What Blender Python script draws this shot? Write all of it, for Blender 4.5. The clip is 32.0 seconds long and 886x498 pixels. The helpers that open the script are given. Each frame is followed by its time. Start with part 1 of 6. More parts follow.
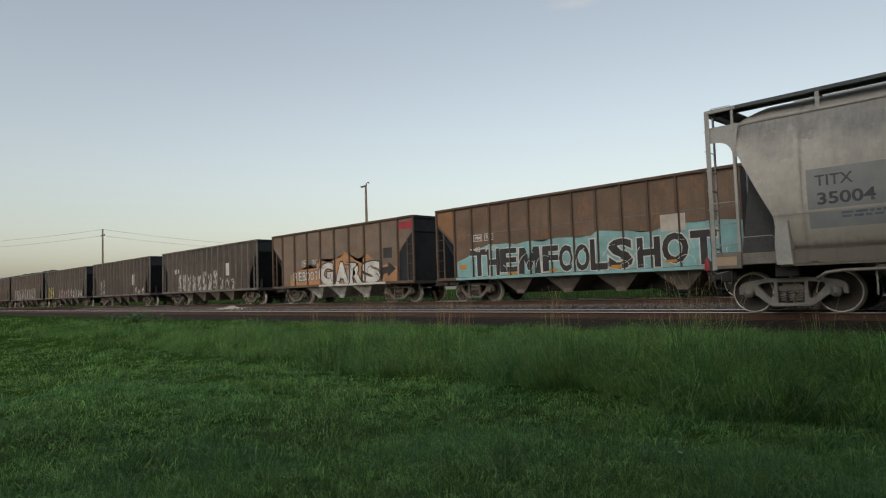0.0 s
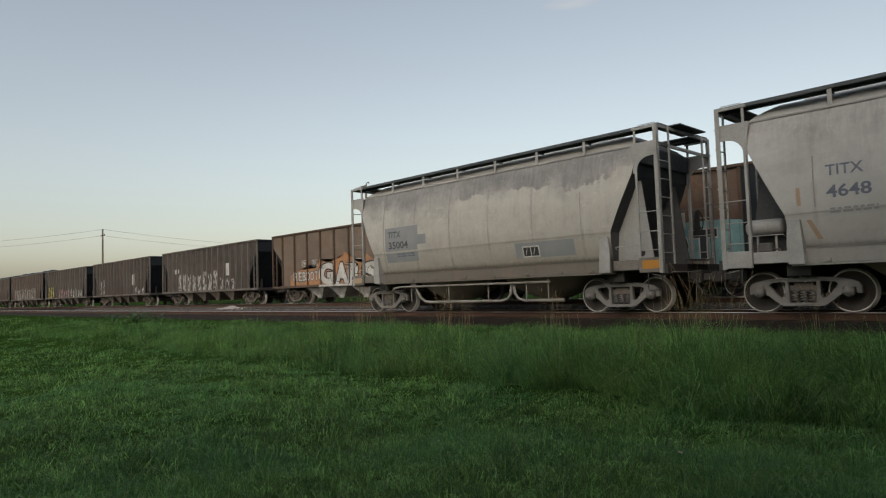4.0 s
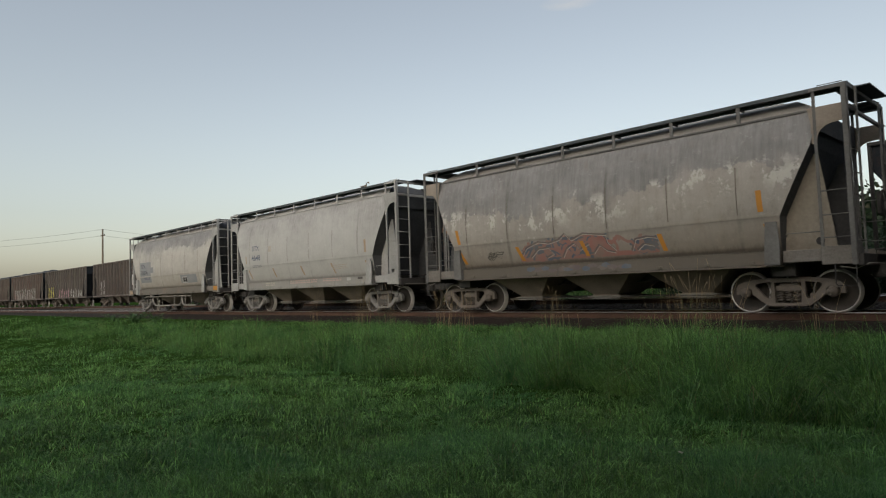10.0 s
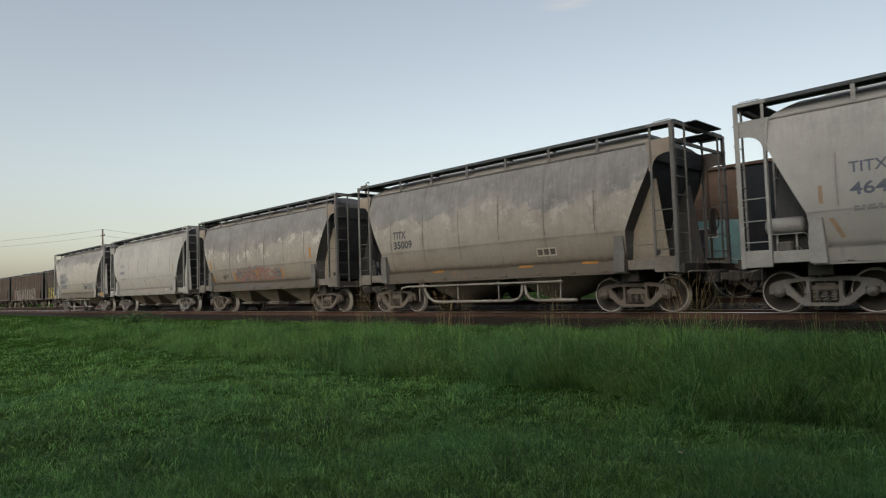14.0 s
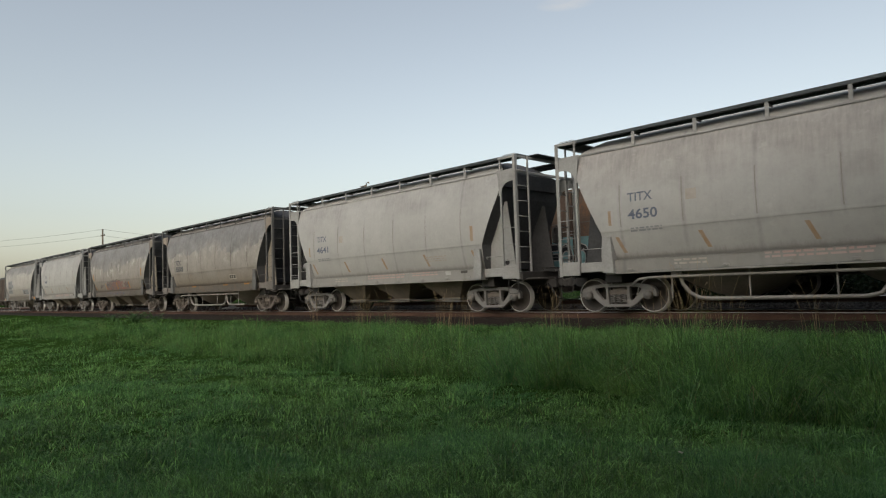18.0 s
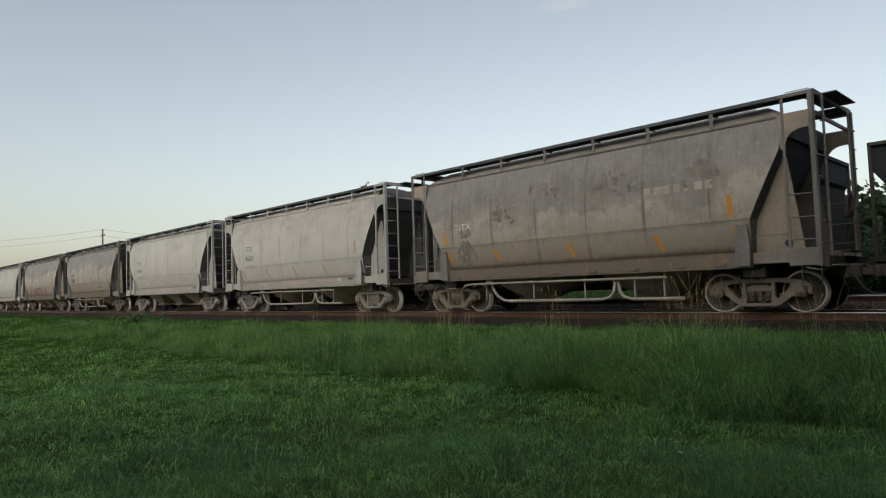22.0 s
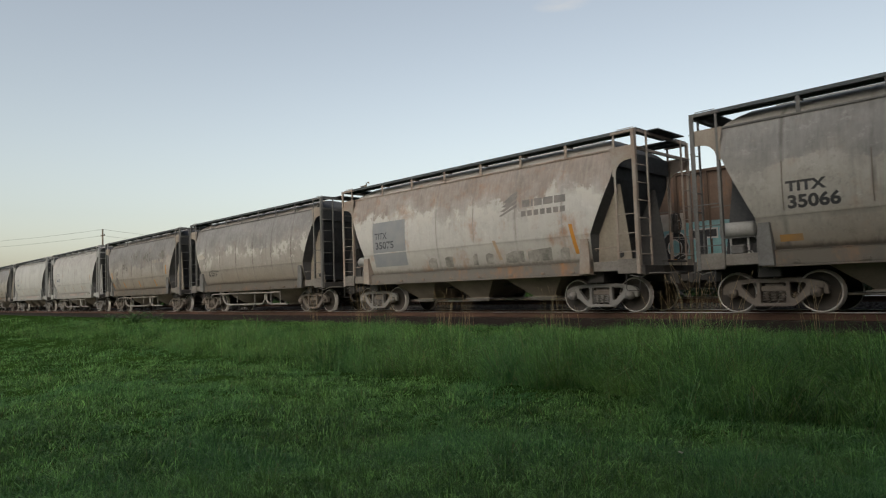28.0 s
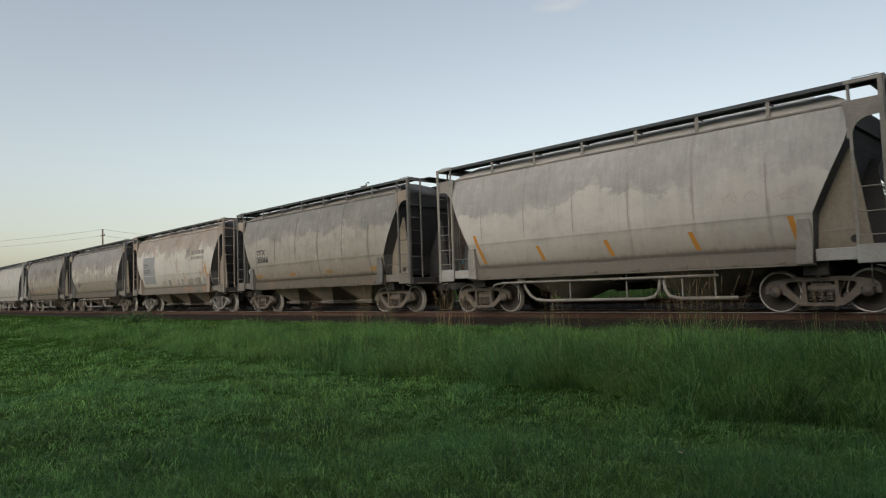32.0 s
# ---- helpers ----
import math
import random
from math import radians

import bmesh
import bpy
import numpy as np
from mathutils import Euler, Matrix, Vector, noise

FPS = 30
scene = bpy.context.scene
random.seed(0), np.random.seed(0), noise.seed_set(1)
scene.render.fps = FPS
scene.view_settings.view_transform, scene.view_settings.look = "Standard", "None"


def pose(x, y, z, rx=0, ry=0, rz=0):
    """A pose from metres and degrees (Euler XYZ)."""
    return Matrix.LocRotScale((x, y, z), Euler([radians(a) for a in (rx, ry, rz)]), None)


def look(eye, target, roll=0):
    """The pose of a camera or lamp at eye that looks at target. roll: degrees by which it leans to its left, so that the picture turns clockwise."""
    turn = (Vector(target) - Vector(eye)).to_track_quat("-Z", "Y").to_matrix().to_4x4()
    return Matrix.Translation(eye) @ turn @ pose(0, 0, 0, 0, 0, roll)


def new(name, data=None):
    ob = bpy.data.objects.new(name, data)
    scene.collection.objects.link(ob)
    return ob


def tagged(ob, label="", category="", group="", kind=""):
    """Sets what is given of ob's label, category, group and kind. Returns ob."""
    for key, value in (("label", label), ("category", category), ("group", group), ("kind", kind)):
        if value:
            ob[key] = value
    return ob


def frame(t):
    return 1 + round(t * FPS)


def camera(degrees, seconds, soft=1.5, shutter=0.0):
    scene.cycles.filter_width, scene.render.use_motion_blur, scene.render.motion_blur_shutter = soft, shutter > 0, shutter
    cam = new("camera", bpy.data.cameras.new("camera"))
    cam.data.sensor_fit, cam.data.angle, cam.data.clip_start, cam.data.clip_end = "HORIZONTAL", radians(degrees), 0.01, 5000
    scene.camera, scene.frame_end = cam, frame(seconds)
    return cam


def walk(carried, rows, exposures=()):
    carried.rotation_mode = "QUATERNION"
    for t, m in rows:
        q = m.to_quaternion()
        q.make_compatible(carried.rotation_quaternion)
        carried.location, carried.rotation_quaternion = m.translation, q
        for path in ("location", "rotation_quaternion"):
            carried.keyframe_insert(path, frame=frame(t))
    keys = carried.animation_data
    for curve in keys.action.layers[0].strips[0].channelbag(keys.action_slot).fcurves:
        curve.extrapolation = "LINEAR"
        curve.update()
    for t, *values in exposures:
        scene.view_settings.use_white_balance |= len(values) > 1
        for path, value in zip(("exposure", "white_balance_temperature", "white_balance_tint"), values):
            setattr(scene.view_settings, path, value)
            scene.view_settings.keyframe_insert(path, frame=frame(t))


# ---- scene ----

# ---------------------------------------------------------------- camera
TRACK_Y, TRACK2_Y, RAIL2_Z = 16.61, 21.62, 0.22   # centre lines of the two tracks; rail tops at 0 and RAIL2_Z
EYE = Vector((0.0, 0.0, 0.775))
YAW, PITCH, ROLL = 45.59, 3.53, -1.90


def camera_pose():
    yaw, pit = radians(YAW), radians(PITCH)
    way = Vector((-math.sin(yaw) * math.cos(pit), math.cos(yaw) * math.cos(pit), math.sin(pit)))
    return look(EYE, EYE + way, ROLL)


cam = camera(68.37, 32.0, soft=1.15, shutter=0.12)
walk(cam, [(0.0, camera_pose()), (32.0, camera_pose())], [(0.0, 0.07, 6950, 8), (9.0, 0.06, 6950, 8), (12.0, 0.14, 6950, 8), (18.0, 0.17, 6950, 8), (32.0, 0.17, 6950, 8)])

# ---------------------------------------------------------------- world and sun
SUN_AZ, SUN_EL = radians(158.0), radians(36.0)   # the sun's compass bearing: behind the viewer, over the added trees
sun_dir = Vector((math.sin(SUN_AZ) * math.cos(SUN_EL), math.cos(SUN_AZ) * math.cos(SUN_EL), math.sin(SUN_EL)))
world = bpy.data.worlds.new("sky")
scene.world = world
world.use_nodes = True
wn = world.node_tree.nodes
wn.clear()
sky = wn.new("ShaderNodeTexSky")
sky.sky_type, sky.sun_disc = "NISHITA", False
sky.sun_elevation, sky.sun_rotation = SUN_EL, SUN_AZ
sky.altitude, sky.air_density, sky.dust_density, sky.ozone_density = 0.0, 1.2, 2.6, 0.5
bg = wn.new("ShaderNodeBackground")
bg.inputs["Strength"].default_value = 0.15
wout = wn.new("ShaderNodeOutputWorld")
haze = wn.new("ShaderNodeHueSaturation")   # a hazy, washed-out morning sky
haze.inputs["Saturation"].default_value = 0.62
world.node_tree.links.new(sky.outputs[0], haze.inputs["Color"])
world.node_tree.links.new(haze.outputs[0], bg.inputs[0])
world.node_tree.links.new(bg.outputs[0], wout.inputs[0])
sun = new("sun", bpy.data.lights.new("sun", "SUN"))
sun.data.energy, sun.data.angle, sun.data.color = 0.5, radians(30), (1.0, 0.95, 0.90)
sun.matrix_world = look(sun_dir * 100, (0, 0, 0))


# ---------------------------------------------------------------- materials
class Mat:
    """A small writer of node materials."""

    def __init__(self, name, rough=0.6, metal=0.0, spec=0.3):
        self.m = bpy.data.materials.new(name)
        self.m.use_nodes = True
        self.t = self.m.node_tree
        self.n = self.t.nodes
        self.b = self.n["Principled BSDF"]
        self.b.inputs["Roughness"].default_value = rough
        self.b.inputs["Metallic"].default_value = metal
        self.b.inputs["Specular IOR Level"].default_value = spec
        self.co = self.n.new("ShaderNodeTexCoord").outputs["Object"]

    def link(self, a, b):
        self.t.links.new(a, b)

    def put(self, socket, v):
        if isinstance(v, bpy.types.NodeSocket):
            self.link(v, socket)
        else:
            socket.default_value = v

    def mapped(self, scale=(1, 1, 1), shift=(0, 0, 0), co=None):
        mp = self.n.new("ShaderNodeMapping")
        self.link(co or self.co, mp.inputs[0])
        mp.inputs["Scale"].default_value, mp.inputs["Location"].default_value = scale, shift
        return mp.outputs[0]

    def noise(self, scale, detail=4, rough=0.6, stretch=(1, 1, 1), shift=(0, 0, 0)):
        nz = self.n.new("ShaderNodeTexNoise")
        self.link(self.mapped(stretch, shift), nz.inputs["Vector"])
        nz.inputs["Scale"].default_value, nz.inputs["Detail"].default_value, nz.inputs["Roughness"].default_value = scale, detail, rough
        return nz.outputs["Fac"]

    def ramp(self, fac, lo, hi, a=0.0, b=1.0):
        r = self.n.new("ShaderNodeMapRange")
        r.clamp = True
        self.put(r.inputs["Value"], fac)
        for k, v in (("From Min", lo), ("From Max", hi), ("To Min", a), ("To Max", b)):
            r.inputs[k].default_value = v
        return r.outputs[0]

    def math(self, op, a, b=0.0):
        k = self.n.new("ShaderNodeMath")
        k.operation = op
        self.put(k.inputs[0], a)
        self.put(k.inputs[1], b)
        return k.outputs[0]

    def mix(self, fac, a, b):
        k = self.n.new("ShaderNodeMix")
        k.data_type = "RGBA"
        self.put(k.inputs[0], fac)
        for s, v in ((k.inputs[6], a), (k.inputs[7], b)):
            self.put(s, (*v, 1) if isinstance(v, tuple) and len(v) == 3 else v)
        return k.outputs[2]

    def axis(self, i):
        s = self.n.new("ShaderNodeSeparateXYZ")
        self.link(self.co, s.inputs[0])
        return s.outputs[i]

    def rand(self):
        return self.n.new("ShaderNodeObjectInfo").outputs["Random"]

    def island(self):
        return self.n.new("ShaderNodeNewGeometry").outputs["Random Per Island"]

    def colour(self, c):
        self.put(self.b.inputs["Base Color"], (*c, 1) if isinstance(c, tuple) else c)
        return self

    def rough(self, v):
        self.put(self.b.inputs["Roughness"], v)
        return self

    def bump(self, h, strength=0.3, dist=0.01):
        k = self.n.new("ShaderNodeBump")
        k.inputs["Strength"].default_value, k.inputs["Distance"].default_value = strength, dist
        self.link(h, k.inputs["Height"])
        self.link(k.outputs[0], self.b.inputs["Normal"])
        return self


def worn(name, base, dirt, amount=0.5, scale=3.0, rough=0.65, metal=0.0, seed=0.0, spec=0.3):
    """Paint or metal with two scales of grime."""
    m = Mat(name, rough, metal, spec)
    big = m.noise(scale * 0.35, 3, 0.6, shift=(seed, seed, 0))
    fine = m.noise(scale * 7, 5, 0.7, shift=(seed, 0, seed))
    f = m.math("MULTIPLY", m.ramp(m.math("ADD", m.math("MULTIPLY", big, 0.65), m.math("MULTIPLY", fine, 0.35)), 0.38, 0.66), amount)
    m.colour(m.mix(f, base, dirt))
    m.rough(m.ramp(fine, 0.3, 0.7, rough - 0.1, min(1.0, rough + 0.15)))
    m.bump(fine, 0.15, 0.006)
    return m.m


def car_paint(name, base, film, film_z, film_amount, streak, rust, low, seed, peel=0.0, soft=0.16):
    """Weathered covered-hopper paint: a dark film from the roof down to about film_z, that ends here in hard flakes and there in a soft fade; stained seams, rust, a brown foot."""
    m = Mat(name, 0.5, 0.0, 0.35)
    z, x = m.axis(2), m.axis(0)
    off = lambda n, k: m.math("MULTIPLY", m.math("SUBTRACT", n, 0.5), k)
    swell = m.noise(0.42, 3, 0.55, (1, 1, 0.7), (seed * 7.3, 0, seed))
    blot = m.noise(1.3, 6, 0.66, (0.7, 1, 1.0), (seed * 4.1, 0, seed))
    drip = m.noise(2.6, 5, 0.66, (1.6, 1, 0.13), (seed * 3.1, 0, seed * 2))
    chip = m.noise(5.5, 6, 0.72, (0.8, 1, 1.0), (seed * 2.2, 4, 0))
    grain = m.noise(17, 5, 0.7, (1, 1, 0.5), (seed, 0, 0))
    # clouded grime over the whole sheet
    tone = m.mix(m.math("MULTIPLY", m.ramp(blot, 0.36, 0.68), 0.30 + 0.35 * streak), base, tuple(c * 0.68 for c in base))
    tone = m.mix(m.math("MULTIPLY", m.ramp(swell, 0.40, 0.66), 0.18 + 0.30 * streak), tone, tuple(c * k for c, k in zip(base, (0.70, 0.69, 0.68))))
    tone = m.mix(m.math("MULTIPLY", m.ramp(drip, 0.52, 0.72), streak * 0.75), tone, tuple(c * 0.48 for c in base))
    mott = m.ramp(m.noise(4.5, 8, 0.76, (1, 1, 0.6), (seed * 1.7, 0, 5)), 0.50, 0.66)
    tone = m.mix(m.math("MULTIPLY", mott, 0.06 + 0.7 * streak), tone, tuple(c * 0.55 for c in base))
    runs = m.noise(7.5, 4, 0.7, (1.5, 1, 0.06), (seed * 1.9, 7, 0))
    tone = m.mix(m.math("MULTIPLY", m.ramp(runs, 0.48, 0.70), max(0.0, 0.7 * streak - 0.06)), tone, tuple(c * 0.62 for c in base))
    speck = m.ramp(m.noise(9.0, 7, 0.78, (1, 1, 0.8), (seed * 5.7, 3, 1)), 0.535, 0.60)
    tone = m.mix(m.math("MULTIPLY", m.math("MULTIPLY", speck, m.ramp(blot, 0.42, 0.58)), max(0.0, 1.0 * streak - 0.06)), tone, tuple(c * 0.50 for c in base))
    pale = m.ramp(m.noise(6.0, 7, 0.76, (0.7, 1, 0.9), (seed * 8.3, 5, 2)), 0.575, 0.625)
    tone = m.mix(m.math("MULTIPLY", m.math("MULTIPLY", pale, m.ramp(swell, 0.56, 0.44)), 0.06 + 0.8 * streak), tone, tuple(min(0.55, c * 1.25 + 0.03) for c in base))
    # brown dust below the lap
    foot = m.math("MULTIPLY", m.ramp(m.math("ADD", z, m.math("ADD", off(drip, 0.7), off(swell, 0.9))), 2.25, 1.45), low)
    tone = m.mix(foot, tone, (0.155, 0.120, 0.088))
    grub = m.math("MULTIPLY", m.ramp(m.math("ADD", z, m.math("ADD", off(runs, 0.35), off(blot, 0.25))), 1.56, 1.42), min(0.85, 0.10 + 1.3 * streak))
    tone = m.mix(grub, tone, (0.088, 0.076, 0.064))
    # film on the shoulder
    level = m.math("ADD", z, m.math("ADD", off(swell, 2.1), m.math("ADD", off(blot, 0.9), m.math("ADD", off(chip, 0.34), off(drip, 0.45)))))
    crisp = m.ramp(level, film_z, film_z + 0.07)
    faded = m.ramp(level, film_z - 0.45, film_z + 0.65)
    where = m.ramp(m.noise(0.55, 3, 0.6, (1, 1, 0.4), (seed * 6.1, 2, 2)), 0.46, 0.54) if soft < 0.5 else 0.0
    cover = m.math("ADD", m.math("MULTIPLY", crisp, where), m.math("MULTIPLY", faded, m.math("SUBTRACT", 1.0, where)))
    cover = m.math("MULTIPLY", cover, m.ramp(m.noise(1.8, 6, 0.7, (0.8, 1, 0.8), (seed, 4, 6)), 0.26, 0.50, 0.72, 1.0))
    cover = m.math("MULTIPLY", cover, m.ramp(z, 4.36, 4.30, 0.35, 1.0))
    sooty = m.mix(m.ramp(m.math("ADD", m.math("MULTIPLY", runs, 0.5), m.math("MULTIPLY", blot, 0.5)), 0.40, 0.62), tuple(c * 1.35 for c in film), tuple(c * 0.80 for c in film))
    sooty = m.mix(m.math("MULTIPLY", pale, 0.25 + 0.5 * streak), sooty, tuple(min(0.5, c * 1.9) for c in film))
    tone = m.mix(m.math("MULTIPLY", cover, film_amount), tone, sooty)
    # bare pale flakes where the film ends
    band = m.math("MULTIPLY", m.ramp(level, film_z - 0.62, film_z - 0.25), m.ramp(level, film_z + 0.30, film_z + 0.02))
    flake = m.math("MULTIPLY", m.ramp(m.noise(2.0, 7, 0.70, (1.0, 1, 0.75), (seed * 2, 1, 7)), 0.52, 0.55), band)
    tone = m.mix(m.math("MULTIPLY", flake, peel), tone, (0.43, 0.415, 0.39))
    # stained vertical welds
    u = m.math("ABSOLUTE", m.math("SUBTRACT", m.math("FRACT", m.math("DIVIDE", m.math("ADD", x, 4.35 + 1.69 * 10.5), 1.69)), 0.5))
    weld = m.math("MULTIPLY", m.ramp(m.math("ADD", u, off(chip, 0.05)), 0.042, 0.006), m.ramp(m.noise(1.1, 4, 0.7, (1, 1, 0.8), (seed * 9, 0, 3)), 0.42, 0.62))
    tone = m.mix(m.math("MULTIPLY", weld, min(0.85, 0.18 + 1.1 * streak)), tone, tuple(c * 0.30 for c in base))
    # a grimy line under the lap of the side sheets
    lap = m.math("MULTIPLY", m.math("MULTIPLY", m.ramp(z, 2.00, 2.09), m.ramp(z, 2.125, 2.11)), m.ramp(blot, 0.35, 0.62))
    tone = m.mix(m.math("MULTIPLY", lap, 0.12 + 0.8 * streak), tone, tuple(c * 0.40 for c in base))
    # rust bleeding
    rb = m.math("MULTIPLY", m.ramp(m.noise(1.7, 6, 0.7, (0.7, 1, 0.7), (seed * 5, 9, 0)), 0.57 - 0.06 * rust, 0.72 - 0.04 * rust), m.ramp(drip, 0.35, 0.6))
    tone = m.mix(m.math("MULTIPLY", rb, rust), tone, (0.27, 0.135, 0.065))
    tone = m.mix(m.math("MULTIPLY", m.ramp(grain, 0.5, 0.75), 0.18), tone, tuple(c * 0.6 for c in base))
    m.colour(tone)
    m.rough(m.ramp(m.math("ADD", grain, m.math("MULTIPLY", blot, 0.6)), 0.55, 1.05, 0.40, 0.66))
    m.bump(m.math("ADD", m.math("MULTIPLY", cover, 0.5), m.math("MULTIPLY", grain, 0.5)), 0.15, 0.005)
    return m.m


def grass_mat(name, dark, light, dry, dry_amount):
    m = Mat(name, 0.5, 0.0, 0.28)
    r = m.island()
    patch, spot = m.noise(0.3, 4, 0.6), m.noise(2.6, 5, 0.7, shift=(3, 0, 0))
    tone = m.math("MULTIPLY", m.math("ADD", m.math("MULTIPLY", m.math("POWER", r, 2.8), 1.0), m.math("MULTIPLY", m.ramp(patch, 0.35, 0.65), 0.22)), m.ramp(spot, 0.36, 0.62, 0.32, 1.25))
    c = m.mix(tone, dark, light)
    # bluish dew-laden patches and olive, half-dry ones
    c = m.mix(m.math("MULTIPLY", m.ramp(m.noise(0.45, 4, 0.6, shift=(9, 4, 0)), 0.46, 0.62), 0.34), c, tuple(v * k for v, k in zip(light, (0.28, 0.44, 0.62))))
    c = m.mix(m.math("MULTIPLY", m.ramp(m.noise(0.8, 4, 0.65, shift=(1, 14, 0)), 0.54, 0.68), 0.32), c, tuple(v * k for v, k in zip(light, (0.50, 0.44, 0.36))))
    c = m.mix(m.math("MULTIPLY", m.math("GREATER_THAN", m.math("FRACT", m.math("MULTIPLY", r, 37.0)), 1.0 - dry_amount), 0.8), c, dry)
    m.colour(c)
    tr = m.n.new("ShaderNodeBsdfTranslucent")
    m.link(c, tr.inputs[0])
    mx = m.n.new("ShaderNodeMixShader")
    mx.inputs[0].default_value = 0.3
    m.link(m.b.outputs[0], mx.inputs[1])
    m.link(tr.outputs[0], mx.inputs[2])
    m.link(mx.outputs[0], m.n["Material Output"].inputs[0])
    return m.m


def ground_mat():
    m = Mat("turf", 1.0, 0.0, 0.0)
    a, b = m.noise(0.5, 5, 0.65), m.noise(9, 5, 0.7)
    c = m.mix(m.ramp(a, 0.35, 0.65), (0.017, 0.043, 0.010), (0.029, 0.065, 0.013))
    c = m.mix(m.math("MULTIPLY", m.ramp(b, 0.45, 0.7), 0.5), c, (0.030, 0.036, 0.012))
    m.colour(c)
    m.bump(b, 0.6, 0.03)
    return m.m


def ballast_mat(name, light, dark):
    m = Mat(name, 0.9, 0.0, 0.15)
    r = m.island()
    n1 = m.noise(22, 5, 0.7)
    c = m.mix(r, dark, light)
    c = m.mix(m.math("MULTIPLY", m.ramp(n1, 0.4, 0.7), 0.5), c, tuple(v * 0.55 for v in dark))
    m.colour(c)
    m.bump(n1, 0.6, 0.02)
    return m.m


M_TURF = ground_mat()
M_LAWN = grass_mat("lawn_blade", (0.020, 0.062, 0.016), (0.275, 0.540, 0.155), (0.20, 0.19, 0.09), 0.02)
M_TALL = grass_mat("tall_blade", (0.015, 0.055, 0.012), (0.265, 0.515, 0.140), (0.22, 0.18, 0.09), 0.04)
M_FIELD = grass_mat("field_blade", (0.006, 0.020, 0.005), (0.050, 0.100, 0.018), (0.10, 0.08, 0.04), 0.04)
M_STALK = worn("dry_stalk", (0.30, 0.225, 0.13), (0.17, 0.125, 0.07), 0.6, 6)
M_STONE = ballast_mat("ballast_stone", (0.20, 0.19, 0.18), (0.06, 0.054, 0.05))
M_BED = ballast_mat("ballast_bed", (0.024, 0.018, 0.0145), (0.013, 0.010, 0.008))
M_RAILTOP = Mat("rail_head", 0.34, 1.0).colour((0.74, 0.72, 0.70)).m
M_RAIL = worn("rail_rust", (0.080, 0.043, 0.030), (0.045, 0.027, 0.020), 0.8, 5, 0.85)
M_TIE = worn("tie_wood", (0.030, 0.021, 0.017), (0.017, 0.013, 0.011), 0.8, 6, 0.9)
M_TRUCK = worn("truck_casting", (0.150, 0.130, 0.115), (0.060, 0.048, 0.040), 0.75, 5, 0.75)
M_WHEEL = worn("wheel_steel", (0.054, 0.046, 0.041), (0.028, 0.023, 0.020), 0.7, 6, 0.7, 0.0)
M_RIM = worn("wheel_rim", (0.50, 0.48, 0.46), (0.34, 0.31, 0.29), 0.5, 8, 0.35, 0.3)
M_UNDER = worn("under_steel", (0.046, 0.043, 0.042), (0.024, 0.022, 0.021), 0.7, 4, 0.7)
M_PIPE = worn("pipe_grey", (0.25, 0.24, 0.225), (0.11, 0.095, 0.085), 0.7, 4, 0.6)
M_WALKWAY = worn("walkway_steel", (0.085, 0.097, 0.104), (0.045, 0.051, 0.055), 0.7, 4, 0.6, 0.3)
M_ORANGE = worn("reflector_orange", (0.42, 0.19, 0.03), (0.30, 0.14, 0.04), 0.5, 8)
M_MARK = worn("letter_dark", (0.05, 0.055, 0.066), (0.14, 0.14, 0.145), 0.4, 9)
M_BLUEMARK = worn("letter_blue", (0.085, 0.105, 0.15), (0.20, 0.21, 0.235), 0.45, 9)
M_WHITE = worn("paint_white", (0.50, 0.50, 0.49), (0.27, 0.25, 0.235), 0.75, 6)
M_BLACK = worn("paint_black", (0.022, 0.023, 0.026), (0.05, 0.048, 0.045), 0.6, 6)
M_CYAN = worn("paint_cyan", (0.20, 0.39, 0.41), (0.11, 0.16, 0.165), 0.7, 4)
M_FLAME = worn("paint_flame", (0.40, 0.19, 0.08), (0.17, 0.12, 0.09), 0.95, 6)
M_GREYPANEL = worn("stencil_panel_grey", (0.19, 0.205, 0.225), (0.27, 0.265, 0.26), 0.6, 5)
M_POLE = worn("pole_wood", (0.16, 0.13, 0.10), (0.09, 0.075, 0.06), 0.7, 6, 0.9)
M_RED = worn("marker_red", (0.30, 0.03, 0.045), (0.14, 0.03, 0.035), 0.7, 8)
M_COAL = Mat("coal", 0.5, 0.0, 0.5).colour((0.012, 0.012, 0.013)).m


# ---------------------------------------------------------------- mesh helpers
def box(bm, x0, x1, y0, y1, z0, z1, bev=0.0):
    v = [bm.verts.new((x, y, z)) for x in (x0, x1) for y in (y0, y1) for z in (z0, z1)]
    fs = [bm.faces.new([v[i] for i in q]) for q in ((0, 1, 3, 2), (4, 6, 7, 5), (0, 4, 5, 1), (2, 3, 7, 6), (0, 2, 6, 4), (1, 5, 7, 3))]
    if bev:
        bmesh.ops.bevel(bm, geom=list({e for f in fs for e in f.edges}), offset=bev, segments=1, affect="EDGES")
    return bm


def rod(bm, a, b, r, seg=8, r2=None):
    a, b = Vector(a), Vector(b)
    q = (b - a).to_track_quat("Z", "Y").to_matrix()
    rings = []
    for p, rr in ((a, r), (b, r if r2 is None else r2)):
        rings.append([bm.verts.new(p + q @ Vector((rr * math.cos(2 * math.pi * k / seg), rr * math.sin(2 * math.pi * k / seg), 0))) for k in range(seg)])
    for k in range(seg):
        f = bm.faces.new([rings[0][k], rings[0][(k + 1) % seg], rings[1][(k + 1) % seg], rings[1][k]])
        f.smooth = True
    bm.faces.new(rings[0][::-1])
    bm.faces.new(rings[1])
    return bm


